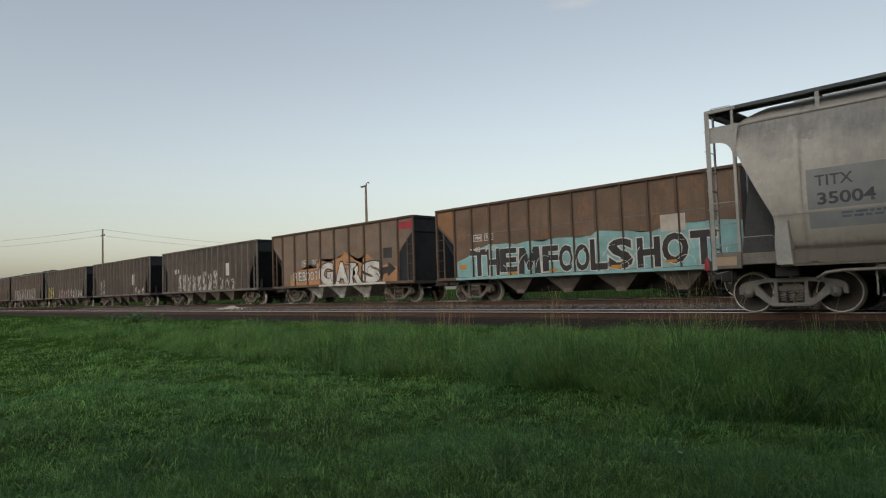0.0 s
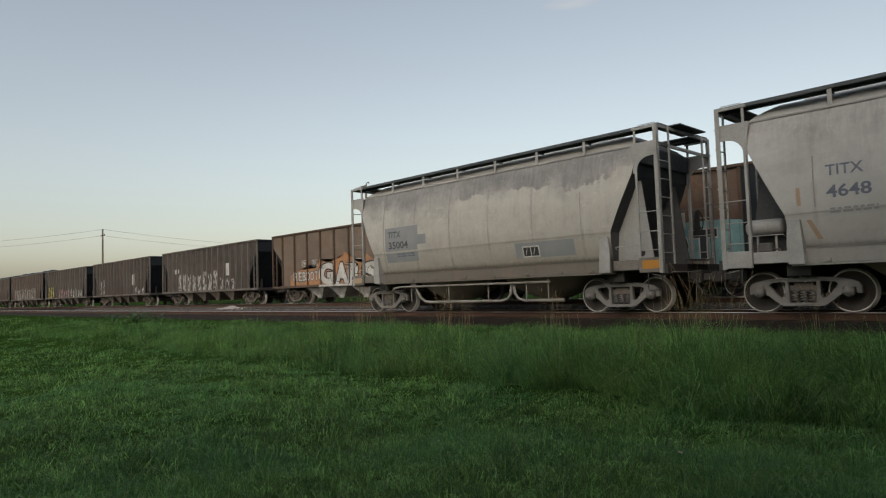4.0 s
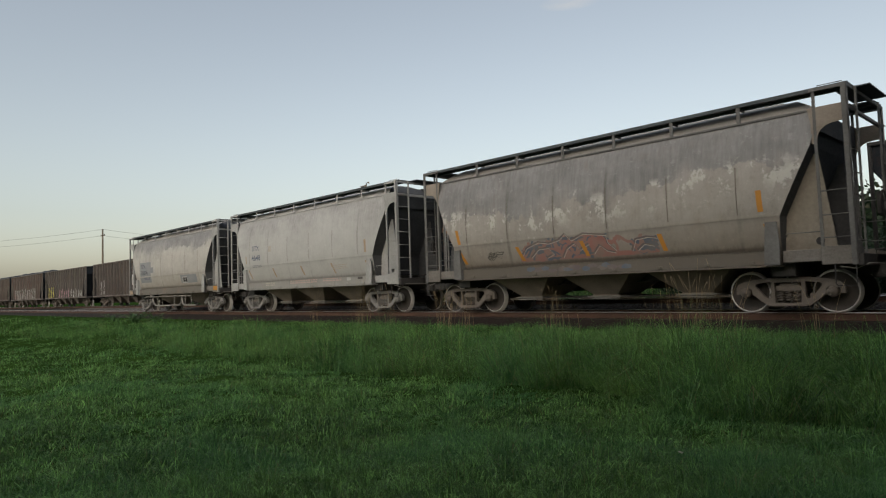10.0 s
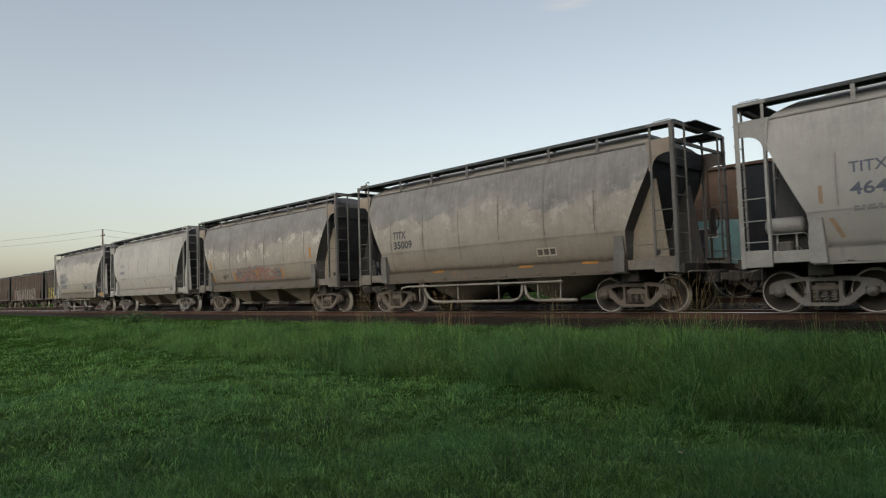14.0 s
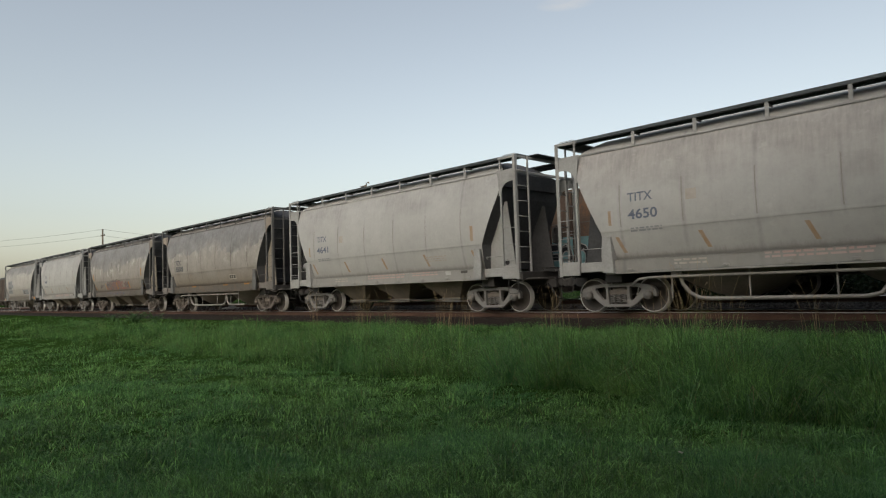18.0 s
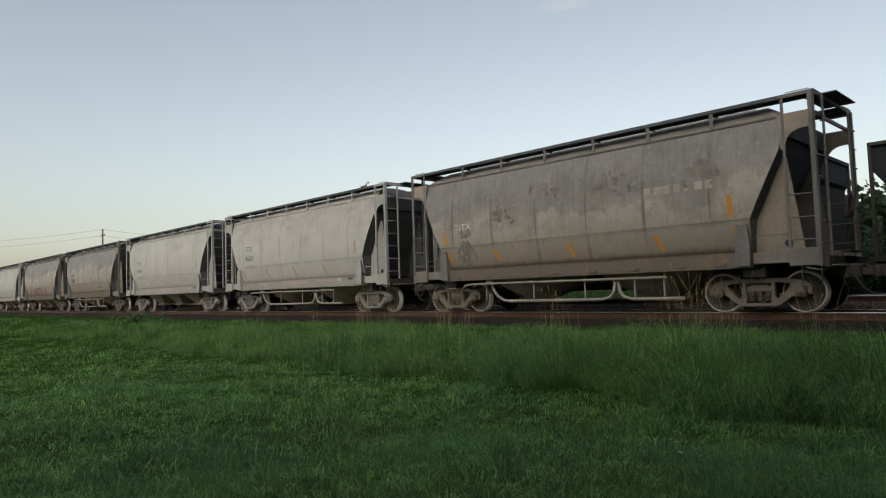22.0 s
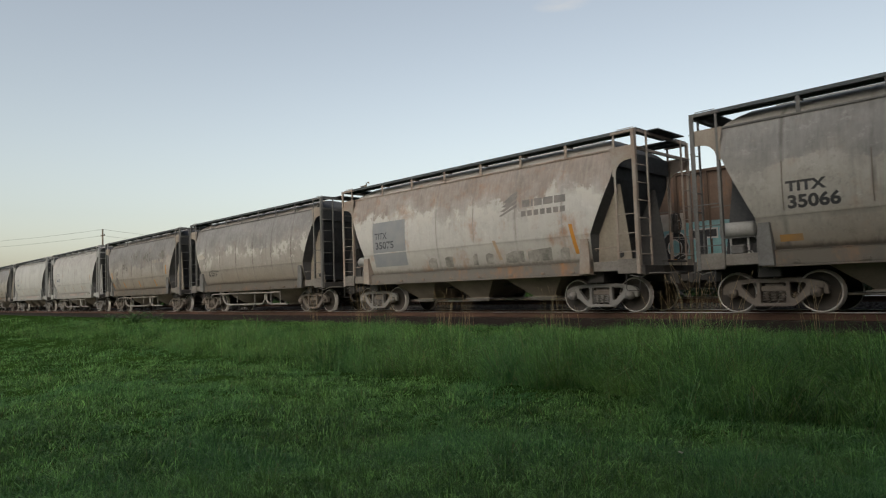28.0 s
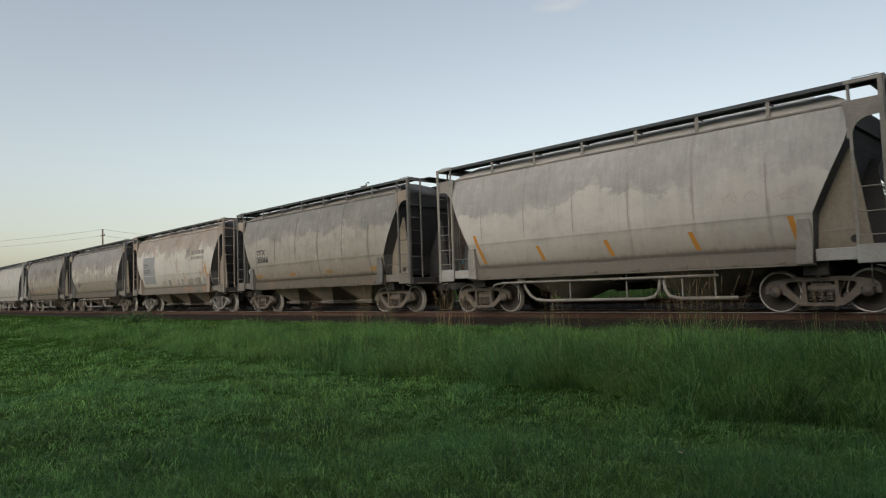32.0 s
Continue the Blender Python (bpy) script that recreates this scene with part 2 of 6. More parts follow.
def tube(bm, pts, r, seg=8):
    """A bent pipe along points."""
    pts = [Vector(p) for p in pts]
    rings = []
    for i, p in enumerate(pts):
        d = (pts[min(i + 1, len(pts) - 1)] - pts[max(i - 1, 0)]).normalized()
        q = d.to_track_quat("Z", "Y").to_matrix()
        rings.append([bm.verts.new(p + q @ Vector((r * math.cos(2 * math.pi * k / seg), r * math.sin(2 * math.pi * k / seg), 0))) for k in range(seg)])
    for u, w in zip(rings, rings[1:]):
        off = min(range(seg), key=lambda o: sum((u[k].co - w[(k + o) % seg].co).length for k in range(seg)))
        for k in range(seg):
            f = bm.faces.new([u[k], u[(k + 1) % seg], w[(k + 1 + off) % seg], w[(k + off) % seg]])
            f.smooth = True
    bm.faces.new(rings[0][::-1])
    bm.faces.new(rings[-1])
    return bm


def plate(bm, pts, y0, y1):
    """A plate with the outline pts in (x, z), between y0 and y1."""
    a = [bm.verts.new((x, y0, z)) for x, z in pts]
    b = [bm.verts.new((x, y1, z)) for x, z in pts]
    n = len(pts)
    bm.faces.new(a)
    bm.faces.new(b[::-1])
    for k in range(n):
        bm.faces.new([a[k], b[k], b[(k + 1) % n], a[(k + 1) % n]])
    return bm


def lathe(bm, prof, seg, axis_y=True):
    """Spin a profile of (radius, along) about the y axis."""
    rings = []
    for r, y in prof:
        rings.append([bm.verts.new((r * math.cos(2 * math.pi * k / seg), y, r * math.sin(2 * math.pi * k / seg))) for k in range(seg)])
    for u, w in zip(rings, rings[1:]):
        for k in range(seg):
            f = bm.faces.new([u[k], u[(k + 1) % seg], w[(k + 1) % seg], w[k]])
            f.smooth = True
    return rings


MESHES = {}


def mesh_of(key, build, mat):
    """One mesh a key, built once and shared by all the copies."""
    if key not in MESHES:
        bm = bmesh.new()
        build(bm)
        bmesh.ops.recalc_face_normals(bm, faces=bm.faces)
        me = bpy.data.meshes.new(key)
        bm.to_mesh(me)
        bm.free()
        me.materials.append(mat)
        MESHES[key] = me
    return MESHES[key]


def put_part(name, key, build, mat, parent, m=None, label=""):
    """A part under parent on the shared mesh of key; its own material where it differs from the mesh's."""
    me = mesh_of(key, build, mat)
    ob = new(name, me)
    ob.parent = parent
    if m is not None:
        ob.matrix_basis = m
    if me.materials[0] != mat:
        ob.material_slots[0].link = "OBJECT"
        ob.material_slots[0].material = mat
    return tagged(ob, label)


def part(name, bm, mat, parent=None, label=""):
    bmesh.ops.recalc_face_normals(bm, faces=bm.faces)
    me = bpy.data.meshes.new(name)
    bm.to_mesh(me)
    bm.free()
    me.materials.append(mat)
    ob = new(name, me)
    ob.parent = parent
    return tagged(ob, label)


def empty(name, m, label, category, group=""):
    ob = new(name)
    ob.empty_display_size = 0.3
    ob.matrix_basis = m
    return tagged(ob, label, category, group)


def np_mesh(name, verts, faces, mat, smooth=False):
    """A mesh from arrays of vertices and of equal-sided faces."""
    me = bpy.data.meshes.new(name)
    k = faces.shape[1]
    me.vertices.add(len(verts))
    me.vertices.foreach_set("co", verts.astype(np.float32).ravel())
    me.loops.add(faces.size)
    me.loops.foreach_set("vertex_index", faces.astype(np.int32).ravel())
    me.polygons.add(len(faces))
    me.polygons.foreach_set("loop_start", np.arange(0, faces.size, k, dtype=np.int32))
    me.polygons.foreach_set("use_smooth", np.full(len(faces), smooth))
    me.update(calc_edges=True)
    me.materials.append(mat)
    return me


def text_mesh(key, words, size, side, mat, bold=0.0, width=None):
    """Flat lettering in the x-z plane that faces -y, laid on the surface y = -side(z0 + z)."""
    if key not in MESHES:
        cu = bpy.data.curves.new(key, "FONT")
        cu.body, cu.size, cu.offset, cu.resolution_u = words, size, bold, 3
        ob = bpy.data.objects.new(key, cu)
        scene.collection.objects.link(ob)
        me = bpy.data.meshes.new_from_object(ob.evaluated_get(bpy.context.evaluated_depsgraph_get()))
        bpy.data.objects.remove(ob)
        bpy.data.curves.remove(cu)
        co = np.empty(len(me.vertices) * 3, np.float32)
        me.vertices.foreach_get("co", co)
        co = co.reshape(-1, 3)
        x, z = co[:, 0].copy(), co[:, 1].copy()
        if width:
            x *= width / max(x.max(), 1e-6)
        y = np.array([-side(v) for v in z])
        me.vertices.foreach_set("co", np.stack([x, y, z], 1).astype(np.float32).ravel())
        me.materials.clear()
        me.materials.append(mat)
        me.update()
        MESHES[key] = me
    return MESHES[key]


# ---------------------------------------------------------------- ground, tracks
GROUND_Y = [-60, 0, 7.7, 8.5, 10.3, 12.4, 13.6, 14.5, 15.1, 17.9, 18.5, 19.4, 20.2, 23.0, 24.2, 30, 60, 1500]
GROUND_Z = [-0.86, -0.86, -0.86, -0.80, -0.58, -0.46, -0.38, -0.37, -0.31, -0.27, -0.16, -0.05, -0.03, -0.03, -0.12, -0.1, 0.0, 0.0]


def ground_z(x, y):
    x, y = np.asarray(x, float), np.asarray(y, float)
    z = np.interp(y, GROUND_Y, GROUND_Z)
    lawn = np.clip((14.0 - y) / 3.0, 0, 1)
    bump = 0.035 * np.sin(x * 0.55 + 1.3 * np.sin(y * 0.4)) + 0.03 * np.sin(y * 0.9 + x * 0.21)
    bump += 0.026 * np.sin(2.1 * x + 1.7 * y + 1.4 * np.sin(0.9 * y)) * np.sin(1.6 * y - 0.8 * x + 1.1 * np.sin(1.3 * x)) + 0.014 * np.sin(4.3 * x - 2.2 * y) * np.sin(3.7 * y + 1.1 * x)
    return z + lawn * bump


def build_ground():
    ys = np.unique(np.concatenate([np.linspace(-60, 0, 13), np.linspace(0, 26, 105), np.linspace(26, 120, 24), [200, 350, 600, 1000, 1500]]))
    xs = np.unique(np.concatenate([[-1600, -1000, -700, -450, -300], np.linspace(-220, -60, 33), np.linspace(-60, 12, 145), np.linspace(12, 200, 30), [400, 800, 1500]]))
    gx, gy = np.meshgrid(xs, ys)
    v = np.stack([gx.ravel(), gy.ravel(), ground_z(gx.ravel(), gy.ravel())], 1)
    nx, ny = len(xs), len(ys)
    i = (np.arange(ny - 1)[:, None] * nx + np.arange(nx - 1)[None, :]).ravel()
    f = np.stack([i, i + 1, i + nx + 1, i + nx], 1)
    ob = new("ground", np_mesh("ground", v, f, M_TURF, True))
    tagged(ob, "green turf sloping up to the railway bank", "ground", kind="structure")


build_ground()


def strip(name, prof, x0, x1, mat, label, category):
    """A long bed with a profile of (y, z) along the track, down to its foot."""
    bm = bmesh.new()
    n = 60
    rows = []
    for k in range(n + 1):
        x = x0 + (x1 - x0) * k / n
        rows.append([bm.verts.new((x, y, z)) for y, z in prof])
    for a, b in zip(rows, rows[1:]):
        for j in range(len(prof) - 1):
            bm.faces.new([a[j], a[j + 1], b[j + 1], b[j]])
    return tagged(part(name, bm, mat), label, category, kind="structure")


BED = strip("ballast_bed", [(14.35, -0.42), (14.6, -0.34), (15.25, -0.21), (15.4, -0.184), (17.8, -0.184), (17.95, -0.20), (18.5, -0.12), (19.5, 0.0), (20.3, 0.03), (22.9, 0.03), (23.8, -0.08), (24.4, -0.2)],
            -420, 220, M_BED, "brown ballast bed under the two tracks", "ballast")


def blade_mesh(name, pos, h, w, mat, bend, rng, outward=None):
    """Grass blades as tapered, bent strips: pos (n, 3), heights, widths."""
    n = len(pos)
    az, face = rng.uniform(0, 2 * np.pi, n), rng.uniform(0, np.pi, n)
    if outward is not None:
        az = outward + rng.normal(0, 0.6, n)
    lean = np.abs(rng.normal(0.0, 1.0, n)) * bend * h
    d = np.stack([np.cos(az), np.sin(az), np.zeros(n)], 1)
    s = np.stack([np.cos(face), np.sin(face), np.zeros(n)], 1) * (w / 2)[:, None]
    up = np.array([0, 0, 1.0])
    mid = pos + d * (lean * 0.32)[:, None] + up * (h * 0.62)[:, None]
    tip = pos + d * lean[:, None] + up * (h * np.clip(1.0 - 0.2 * (lean / h) ** 2, 0.3, 1.0))[:, None]
    v = np.stack([pos - s, pos + s, mid - s * 0.75, mid + s * 0.75, tip], 1).reshape(-1, 3)
    b = np.arange(n)[:, None] * 5
    f = np.concatenate([b + [0, 1, 3], b + [0, 3, 2], b + [2, 3, 4]], 1).reshape(-1, 3)
    return np_mesh(name, v, f, mat)


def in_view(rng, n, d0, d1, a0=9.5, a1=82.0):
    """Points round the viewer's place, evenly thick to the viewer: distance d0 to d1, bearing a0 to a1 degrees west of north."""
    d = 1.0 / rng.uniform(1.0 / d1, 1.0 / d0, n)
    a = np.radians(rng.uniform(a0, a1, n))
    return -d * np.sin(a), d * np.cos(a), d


def patchy(x, y):
    return 0.5 + 0.25 * np.sin(x * 1.1 + 2 * np.sin(y * 0.7)) + 0.25 * np.sin(y * 1.7 + 1.5 * np.sin(x * 0.9 + 1))


def verge_edge(x):
    """Where the mown lawn ends and the tall verge begins."""
    return 8.15 + 0.22 * np.sin(x * 0.8 + 0.6) + 0.13 * np.sin(x * 2.1) + 0.06 * np.sin(x * 5.3) - np.clip((-x - 14) * 0.05, 0, 0.7)


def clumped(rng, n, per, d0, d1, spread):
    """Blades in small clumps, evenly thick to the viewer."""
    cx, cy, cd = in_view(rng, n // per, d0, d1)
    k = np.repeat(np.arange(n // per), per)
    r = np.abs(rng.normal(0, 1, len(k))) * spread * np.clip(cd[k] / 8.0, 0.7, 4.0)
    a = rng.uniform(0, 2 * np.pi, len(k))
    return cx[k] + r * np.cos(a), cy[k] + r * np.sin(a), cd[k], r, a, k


def grass_layer(name, label, mat, rng, n, per, d0, d1, spread, inside, height, width, bend, tussock=False):
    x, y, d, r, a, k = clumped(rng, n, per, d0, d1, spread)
    keep = inside(x, y)
    x, y, d, r, a, k = (q[keep] for q in (x, y, d, r, a, k))
    vigour = rng.uniform(0.45, 1.4, n // per + 1)[k]
    h = height(x, y) * vigour * rng.uniform(0.45, 1.15, len(x))
    w = rng.uniform(*width, len(x)) * np.clip(d / 7.0, 0.8, 1.3)
    pos = np.stack([x, y, ground_z(x, y) - 0.012], 1)
    ob = new(name, blade_mesh(name, pos, h, w, mat, bend, rng, a if tussock else None))
    tagged(ob, label, "grass", kind="stuff")


def build_grass():
    rng = np.random.default_rng(5)
    lawn = lambda x, y: y < verge_edge(x) + 0.15
    verge = lambda x, y: (y > verge_edge(x) - 0.05) & (y < 14.85)
    coarse = lambda x, y: 0.5 + 0.5 * np.sin(1.3 * x + 1.9 * np.sin(0.8 * y + 0.6)) * np.sin(1.7 * y + 1.6 * np.sin(0.9 * x))
    low = lambda x, y: (0.55 + 0.45 * np.clip((verge_edge(x) - y) / 0.9, 0, 1)) * (0.042 + 0.05 * patchy(x, y) + 0.075 * coarse(x, y) ** 2)
    full = lambda x, y: np.interp(y, [7.2, 8.0, 9.2, 10.5, 12.5, 13.8, 14.9], [0.40, 0.52, 0.54, 0.44, 0.23, 0.14, 0.08]) * np.interp(x, [-60, -32, -10], [0.55, 0.9, 1.0]) * (0.55 + 0.7 * (0.5 + 0.25 * np.sin(x * 0.8 + 1.5 * np.sin(y * 1.1)) + 0.25 * np.sin(x * 2.3 + y * 1.9)))
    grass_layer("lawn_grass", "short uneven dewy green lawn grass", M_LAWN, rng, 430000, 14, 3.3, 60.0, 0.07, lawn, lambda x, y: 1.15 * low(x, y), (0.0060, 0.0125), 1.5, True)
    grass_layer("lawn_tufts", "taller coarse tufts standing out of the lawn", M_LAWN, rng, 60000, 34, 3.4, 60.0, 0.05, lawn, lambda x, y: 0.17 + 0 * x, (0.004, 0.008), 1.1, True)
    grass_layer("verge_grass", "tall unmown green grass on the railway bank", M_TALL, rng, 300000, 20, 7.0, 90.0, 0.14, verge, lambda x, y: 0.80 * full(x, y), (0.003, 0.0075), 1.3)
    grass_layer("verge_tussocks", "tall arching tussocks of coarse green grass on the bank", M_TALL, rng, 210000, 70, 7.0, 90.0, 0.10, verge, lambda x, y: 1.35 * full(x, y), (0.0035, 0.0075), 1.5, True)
    n = 50000
    x, y = rng.uniform(-24, 14, n), rng.uniform(-14, 9.5, n)
    b = np.degrees(np.arctan2(-x, y))
    far = np.hypot(x, y)
    keep = ((b < 9.5) | (b > 82.0) | (far < 3.5)) & (far > 0.6)
    x, y = x[keep], y[keep]
    pos = np.stack([x, y, ground_z(x, y) - 0.012], 1)
    ob = new("lawn_around", blade_mesh("lawn_around", pos, rng.uniform(0.05, 0.14, len(x)), rng.uniform(0.016, 0.028, len(x)), M_LAWN, 1.2, rng))
    tagged(ob, "short green lawn grass round the viewer's place", "grass", kind="stuff")
    n = 26000
    x, y = rng.uniform(-90, 4, n), 24.3 + rng.uniform(0, 1, n) ** 2 * 45
    pos = np.stack([x, y, ground_z(x, y) - 0.01], 1)
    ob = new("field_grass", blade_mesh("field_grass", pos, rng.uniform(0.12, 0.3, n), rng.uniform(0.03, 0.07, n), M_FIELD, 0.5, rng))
    tagged(ob, "rough green grass of the field behind the tracks", "grass", kind="stuff")


build_grass()


def rail_profile(bm, y, z, x0, x1):
    """A flat-bottomed rail whose head top is at z."""
    half = [(0.027, 0.0), (0.036, -0.013), (0.036, -0.036), (0.010, -0.048), (0.010, -0.145), (0.070, -0.160), (0.070, -0.172)]
    pts = [(-a, b) for a, b in half] + [(a, b) for a, b in reversed(half)]
    n = 24
    rows = [[bm.verts.new((x0 + (x1 - x0) * k / n, y + a, z + b)) for a, b in pts] for k in range(n + 1)]
    m = len(pts)
    for u, w in zip(rows, rows[1:]):
        for j in range(m):
            f = bm.faces.new([u[j], u[(j + 1) % m], w[(j + 1) % m], w[j]])
            f.material_index = 1 if j in (m - 1, 0, m - 2) else 0


def build_track(name, yc, z, x0, x1, near0, near1, label):
    root = empty(name, pose(0, yc, z), label, "railway track")
    tagged(root, kind="structure")
    for k, dy in enumerate((-0.7535, 0.7535)):
        bm = bmesh.new()
        rail_profile(bm, dy, 0, x0, x1)
        r = part("rail", bm, M_RAIL, root, "rusty steel rail with a bright worn head")
        r.data.materials.append(M_RAILTOP)
    rng = random.Random(3)
    far = bmesh.new()
    x = x0
    while x < x1:
        jog = rng.uniform(-0.02, 0.02)
        if near0 < x < near1:
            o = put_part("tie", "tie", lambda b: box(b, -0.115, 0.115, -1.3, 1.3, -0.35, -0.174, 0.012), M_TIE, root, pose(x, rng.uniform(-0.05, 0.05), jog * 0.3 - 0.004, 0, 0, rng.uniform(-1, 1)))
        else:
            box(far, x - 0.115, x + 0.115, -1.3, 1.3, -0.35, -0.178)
        x += 0.535
    tagged(part("tie_row", far, M_TIE, root), kind="stuff")


build_track("track_1", TRACK_Y, 0.0, -420, 220, -70, 2, "main track of rusty rails on wooden ties")
build_track("track_2", TRACK2_Y, RAIL2_Z, -420, 220, -45, 2, "siding track of rusty rails on wooden ties")


def build_stones():
    rng = np.random.default_rng(11)
    base = np.array([[1, 0, 0], [-1, 0, 0], [0, 1, 0], [0, -1, 0], [0, 0, 1], [0, 0, -1]], float)
    tri = np.array([[0, 2, 4], [2, 1, 4], [1, 3, 4], [3, 0, 4], [2, 0, 5], [1, 2, 5], [3, 1, 5], [0, 3, 5]])
    n = 23000
    x = -2 - 70 * rng.uniform(0, 1, n) ** 1.5
    y = np.concatenate([rng.uniform(18.3, 20.5, n // 2), rng.uniform(18.4, 20.3, n // 6), rng.uniform(16.0, 18.2, n // 6), rng.uniform(20.3, 23.8, n - n // 2 - 2 * (n // 6))])
    bedy = [14.35, 14.6, 15.25, 15.4, 17.8, 17.95, 18.5, 19.5, 20.3, 22.9, 23.8, 24.4]
    bedz = [-0.42, -0.34, -0.21, -0.184, -0.184, -0.20, -0.12, 0.0, 0.03, 0.03, -0.08, -0.2]
    s = rng.uniform(0.02, 0.045, n)
    z = np.interp(y, bedy, bedz) + s * rng.uniform(0.1, 0.6, n)
    v = base[None] * s[:, None, None] * rng.uniform(0.6, 1.3, (n, 6, 1)) * np.array([1.1, 1.0, 0.8])
    a = rng.uniform(0, 6.28, n)
    c, sn = np.cos(a)[:, None], np.sin(a)[:, None]
    v = np.stack([v[:, :, 0] * c - v[:, :, 1] * sn, v[:, :, 0] * sn + v[:, :, 1] * c, v[:, :, 2]], 2) + np.stack([x, y, z], 1)[:, None]
    f = (np.arange(n)[:, None, None] * 6 + tri[None]).reshape(-1, 3)
    ob = new("ballast_stones", np_mesh("ballast_stones", v.reshape(-1, 3), f, M_STONE))
    tagged(ob, "loose grey crushed stone ballast", "gravel", kind="stuff")


build_stones()


# ---------------------------------------------------------------- covered hopper cars
TURN = pose(0, 0, 0, 0, 0, 180)
SIDE_Z = [1.36, 1.50, 1.65, 1.85, 2.11, 2.13, 2.4, 2.7, 3.0, 3.3, 3.55, 3.8, 4.05, 4.30]
SIDE_Y = [1.375, 1.430, 1.478, 1.530, 1.580, 1.586, 1.612, 1.620, 1.612, 1.588, 1.552, 1.502, 1.435, 1.352]
ROOF = [(1.325, 4.345), (1.17, 4.465), (0.97, 4.60), (0.7, 4.73), (0.35, 4.80), (0.0, 4.82)]
AXLES = (-0.889, 0.889)
TRUCK_X = 4.86
R_WHEEL = 0.457


def side_y(z):
    return float(np.interp(z, SIDE_Z, SIDE_Y))


def end_x(z):
    """How far the shell reaches from its middle at that height: sloped end sheets."""
    return float(np.interp(z, [1.36, 2.12, 3.45, 3.66, 3.9, 4.30, 4.47, 4.82], [4.90, 4.96, 5.59, 5.67, 5.71, 5.72, 5.58, 5.05]))


def shell_mesh(bm):
    prof = list(zip(SIDE_Y, SIDE_Z)) + ROOF
    n = 28
    def ring(sign):
        rows = []
        for y, z in prof:
            e = end_x(z)
            rows.append([bm.verts.new((-e + 2 * e * k / n, sign * y, z)) for k in range(n + 1)])
        return rows
    near, far = ring(-1), ring(1)
    for rows in (near, far):
        for i, (a, b) in enumerate(zip(rows, rows[1:])):
            for k in range(n):
                f = bm.faces.new([a[k], a[k + 1], b[k + 1], b[k]])
                f.smooth = i not in (13, 14)
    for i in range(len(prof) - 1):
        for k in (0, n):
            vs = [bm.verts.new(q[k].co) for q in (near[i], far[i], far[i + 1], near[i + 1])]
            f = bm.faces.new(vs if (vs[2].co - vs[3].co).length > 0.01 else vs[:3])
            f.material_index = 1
    for k in range(n):
        bm.faces.new([near[0][k], near[0][k + 1], far[0][k + 1], far[0][k]])


def seam_mesh(bm):
    """A weld strip that follows the near side upwards."""
    zs = [2.22, 2.4, 2.7, 3.0, 3.3]
    rows = [[bm.verts.new((dx, -(side_y(z) + out), z)) for dx, out in ((-0.012, 0.0), (-0.007, 0.004), (0.007, 0.004), (0.012, 0.0))] for z in zs]
    for a, b in zip(rows, rows[1:]):
        for j in range(3):
            bm.faces.new([a[j], a[j + 1], b[j + 1], b[j]])


def crease_mesh(bm):
    """The rolled lap between the upper and the lower side sheets."""
    pts = [(1.5785, 2.106), (1.5825, 2.110), (1.5900, 2.15), (1.5938, 2.20)]
    rows = [[bm.verts.new((x, -y, z)) for y, z in pts] for x in np.linspace(-4.96, 4.96, 13)]
    for a, b in zip(rows, rows[1:]):
        for j in range(3):
            bm.faces.new([a[j], a[j + 1], b[j + 1], b[j]]).smooth = j > 0


def spring_mesh(bm):
    tube(bm, [(0.062 * math.cos(a), 0.062 * math.sin(a), 0.25 + 0.25 * k / 40) for k in range(41) for a in [k * 2 * math.pi * 4.5 / 40]], 0.016, 5)


def side_frame_mesh(bm):
    """A cast side frame: one thick plate with two triangular windows, the spring pocket and open axle jaws."""
    half = [(0.0, 0.775), (0.45, 0.775), (0.72, 0.745), (0.95, 0.70), (1.06, 0.65), (1.11, 0.58), (1.115, 0.42), (1.03, 0.42), (1.015, 0.54), (0.77, 0.54), (0.755, 0.40), (0.69, 0.37), (0.58, 0.27), (0.41, 0.15), (0.0, 0.145)]
    outer = half + [(-x, z) for x, z in half[-2:0:-1]]
    tri = [(0.365, 0.695), (0.64, 0.665), (0.685, 0.635), (0.68, 0.585), (0.50, 0.375), (0.44, 0.325), (0.385, 0.33), (0.352, 0.38), (0.348, 0.67)]
    loops = [outer, tri, [(-x, z) for x, z in tri], [(-0.27, 0.225), (0.27, 0.225), (0.28, 0.68), (-0.28, 0.68)]]
    y0, y1 = -0.06, 0.06
    front = []
    for pts in loops:
        a = [bm.verts.new((x, y0, z)) for x, z in pts]
        b = [bm.verts.new((x, y1, z)) for x, z in pts]
        n = len(pts)
        for k in range(n):
            bm.faces.new([a[k], b[k], b[(k + 1) % n], a[(k + 1) % n]])
        front.append((a, b))
    for side in (0, 1):
        es = [bm.edges.get((q[side][k], q[side][(k + 1) % len(q[side])])) for q in front for k in range(len(q[side]))]
        bmesh.ops.triangle_fill(bm, use_beauty=True, use_dissolve=False, edges=es)
    # flanged lips along the top and the bottom chord, and the bearing bosses
    plate(bm, [(-0.74, 0.738), (-0.45, 0.772), (0.45, 0.772), (0.74, 0.738), (0.74, 0.718), (0.45, 0.75), (-0.45, 0.75), (-0.74, 0.718)], y0 - 0.03, y0 + 0.01)
    plate(bm, [(-0.39, 0.152), (0.39, 0.152), (0.41, 0.185), (-0.41, 0.185)], y0 - 0.04, y0 + 0.01)
    for s in (-1, 1):
        plate(bm, [(s * 0.80, 0.655), (s * 1.04, 0.625), (s * 1.04, 0.555), (s * 0.80, 0.555)], y0 - 0.025, y0 + 0.01)


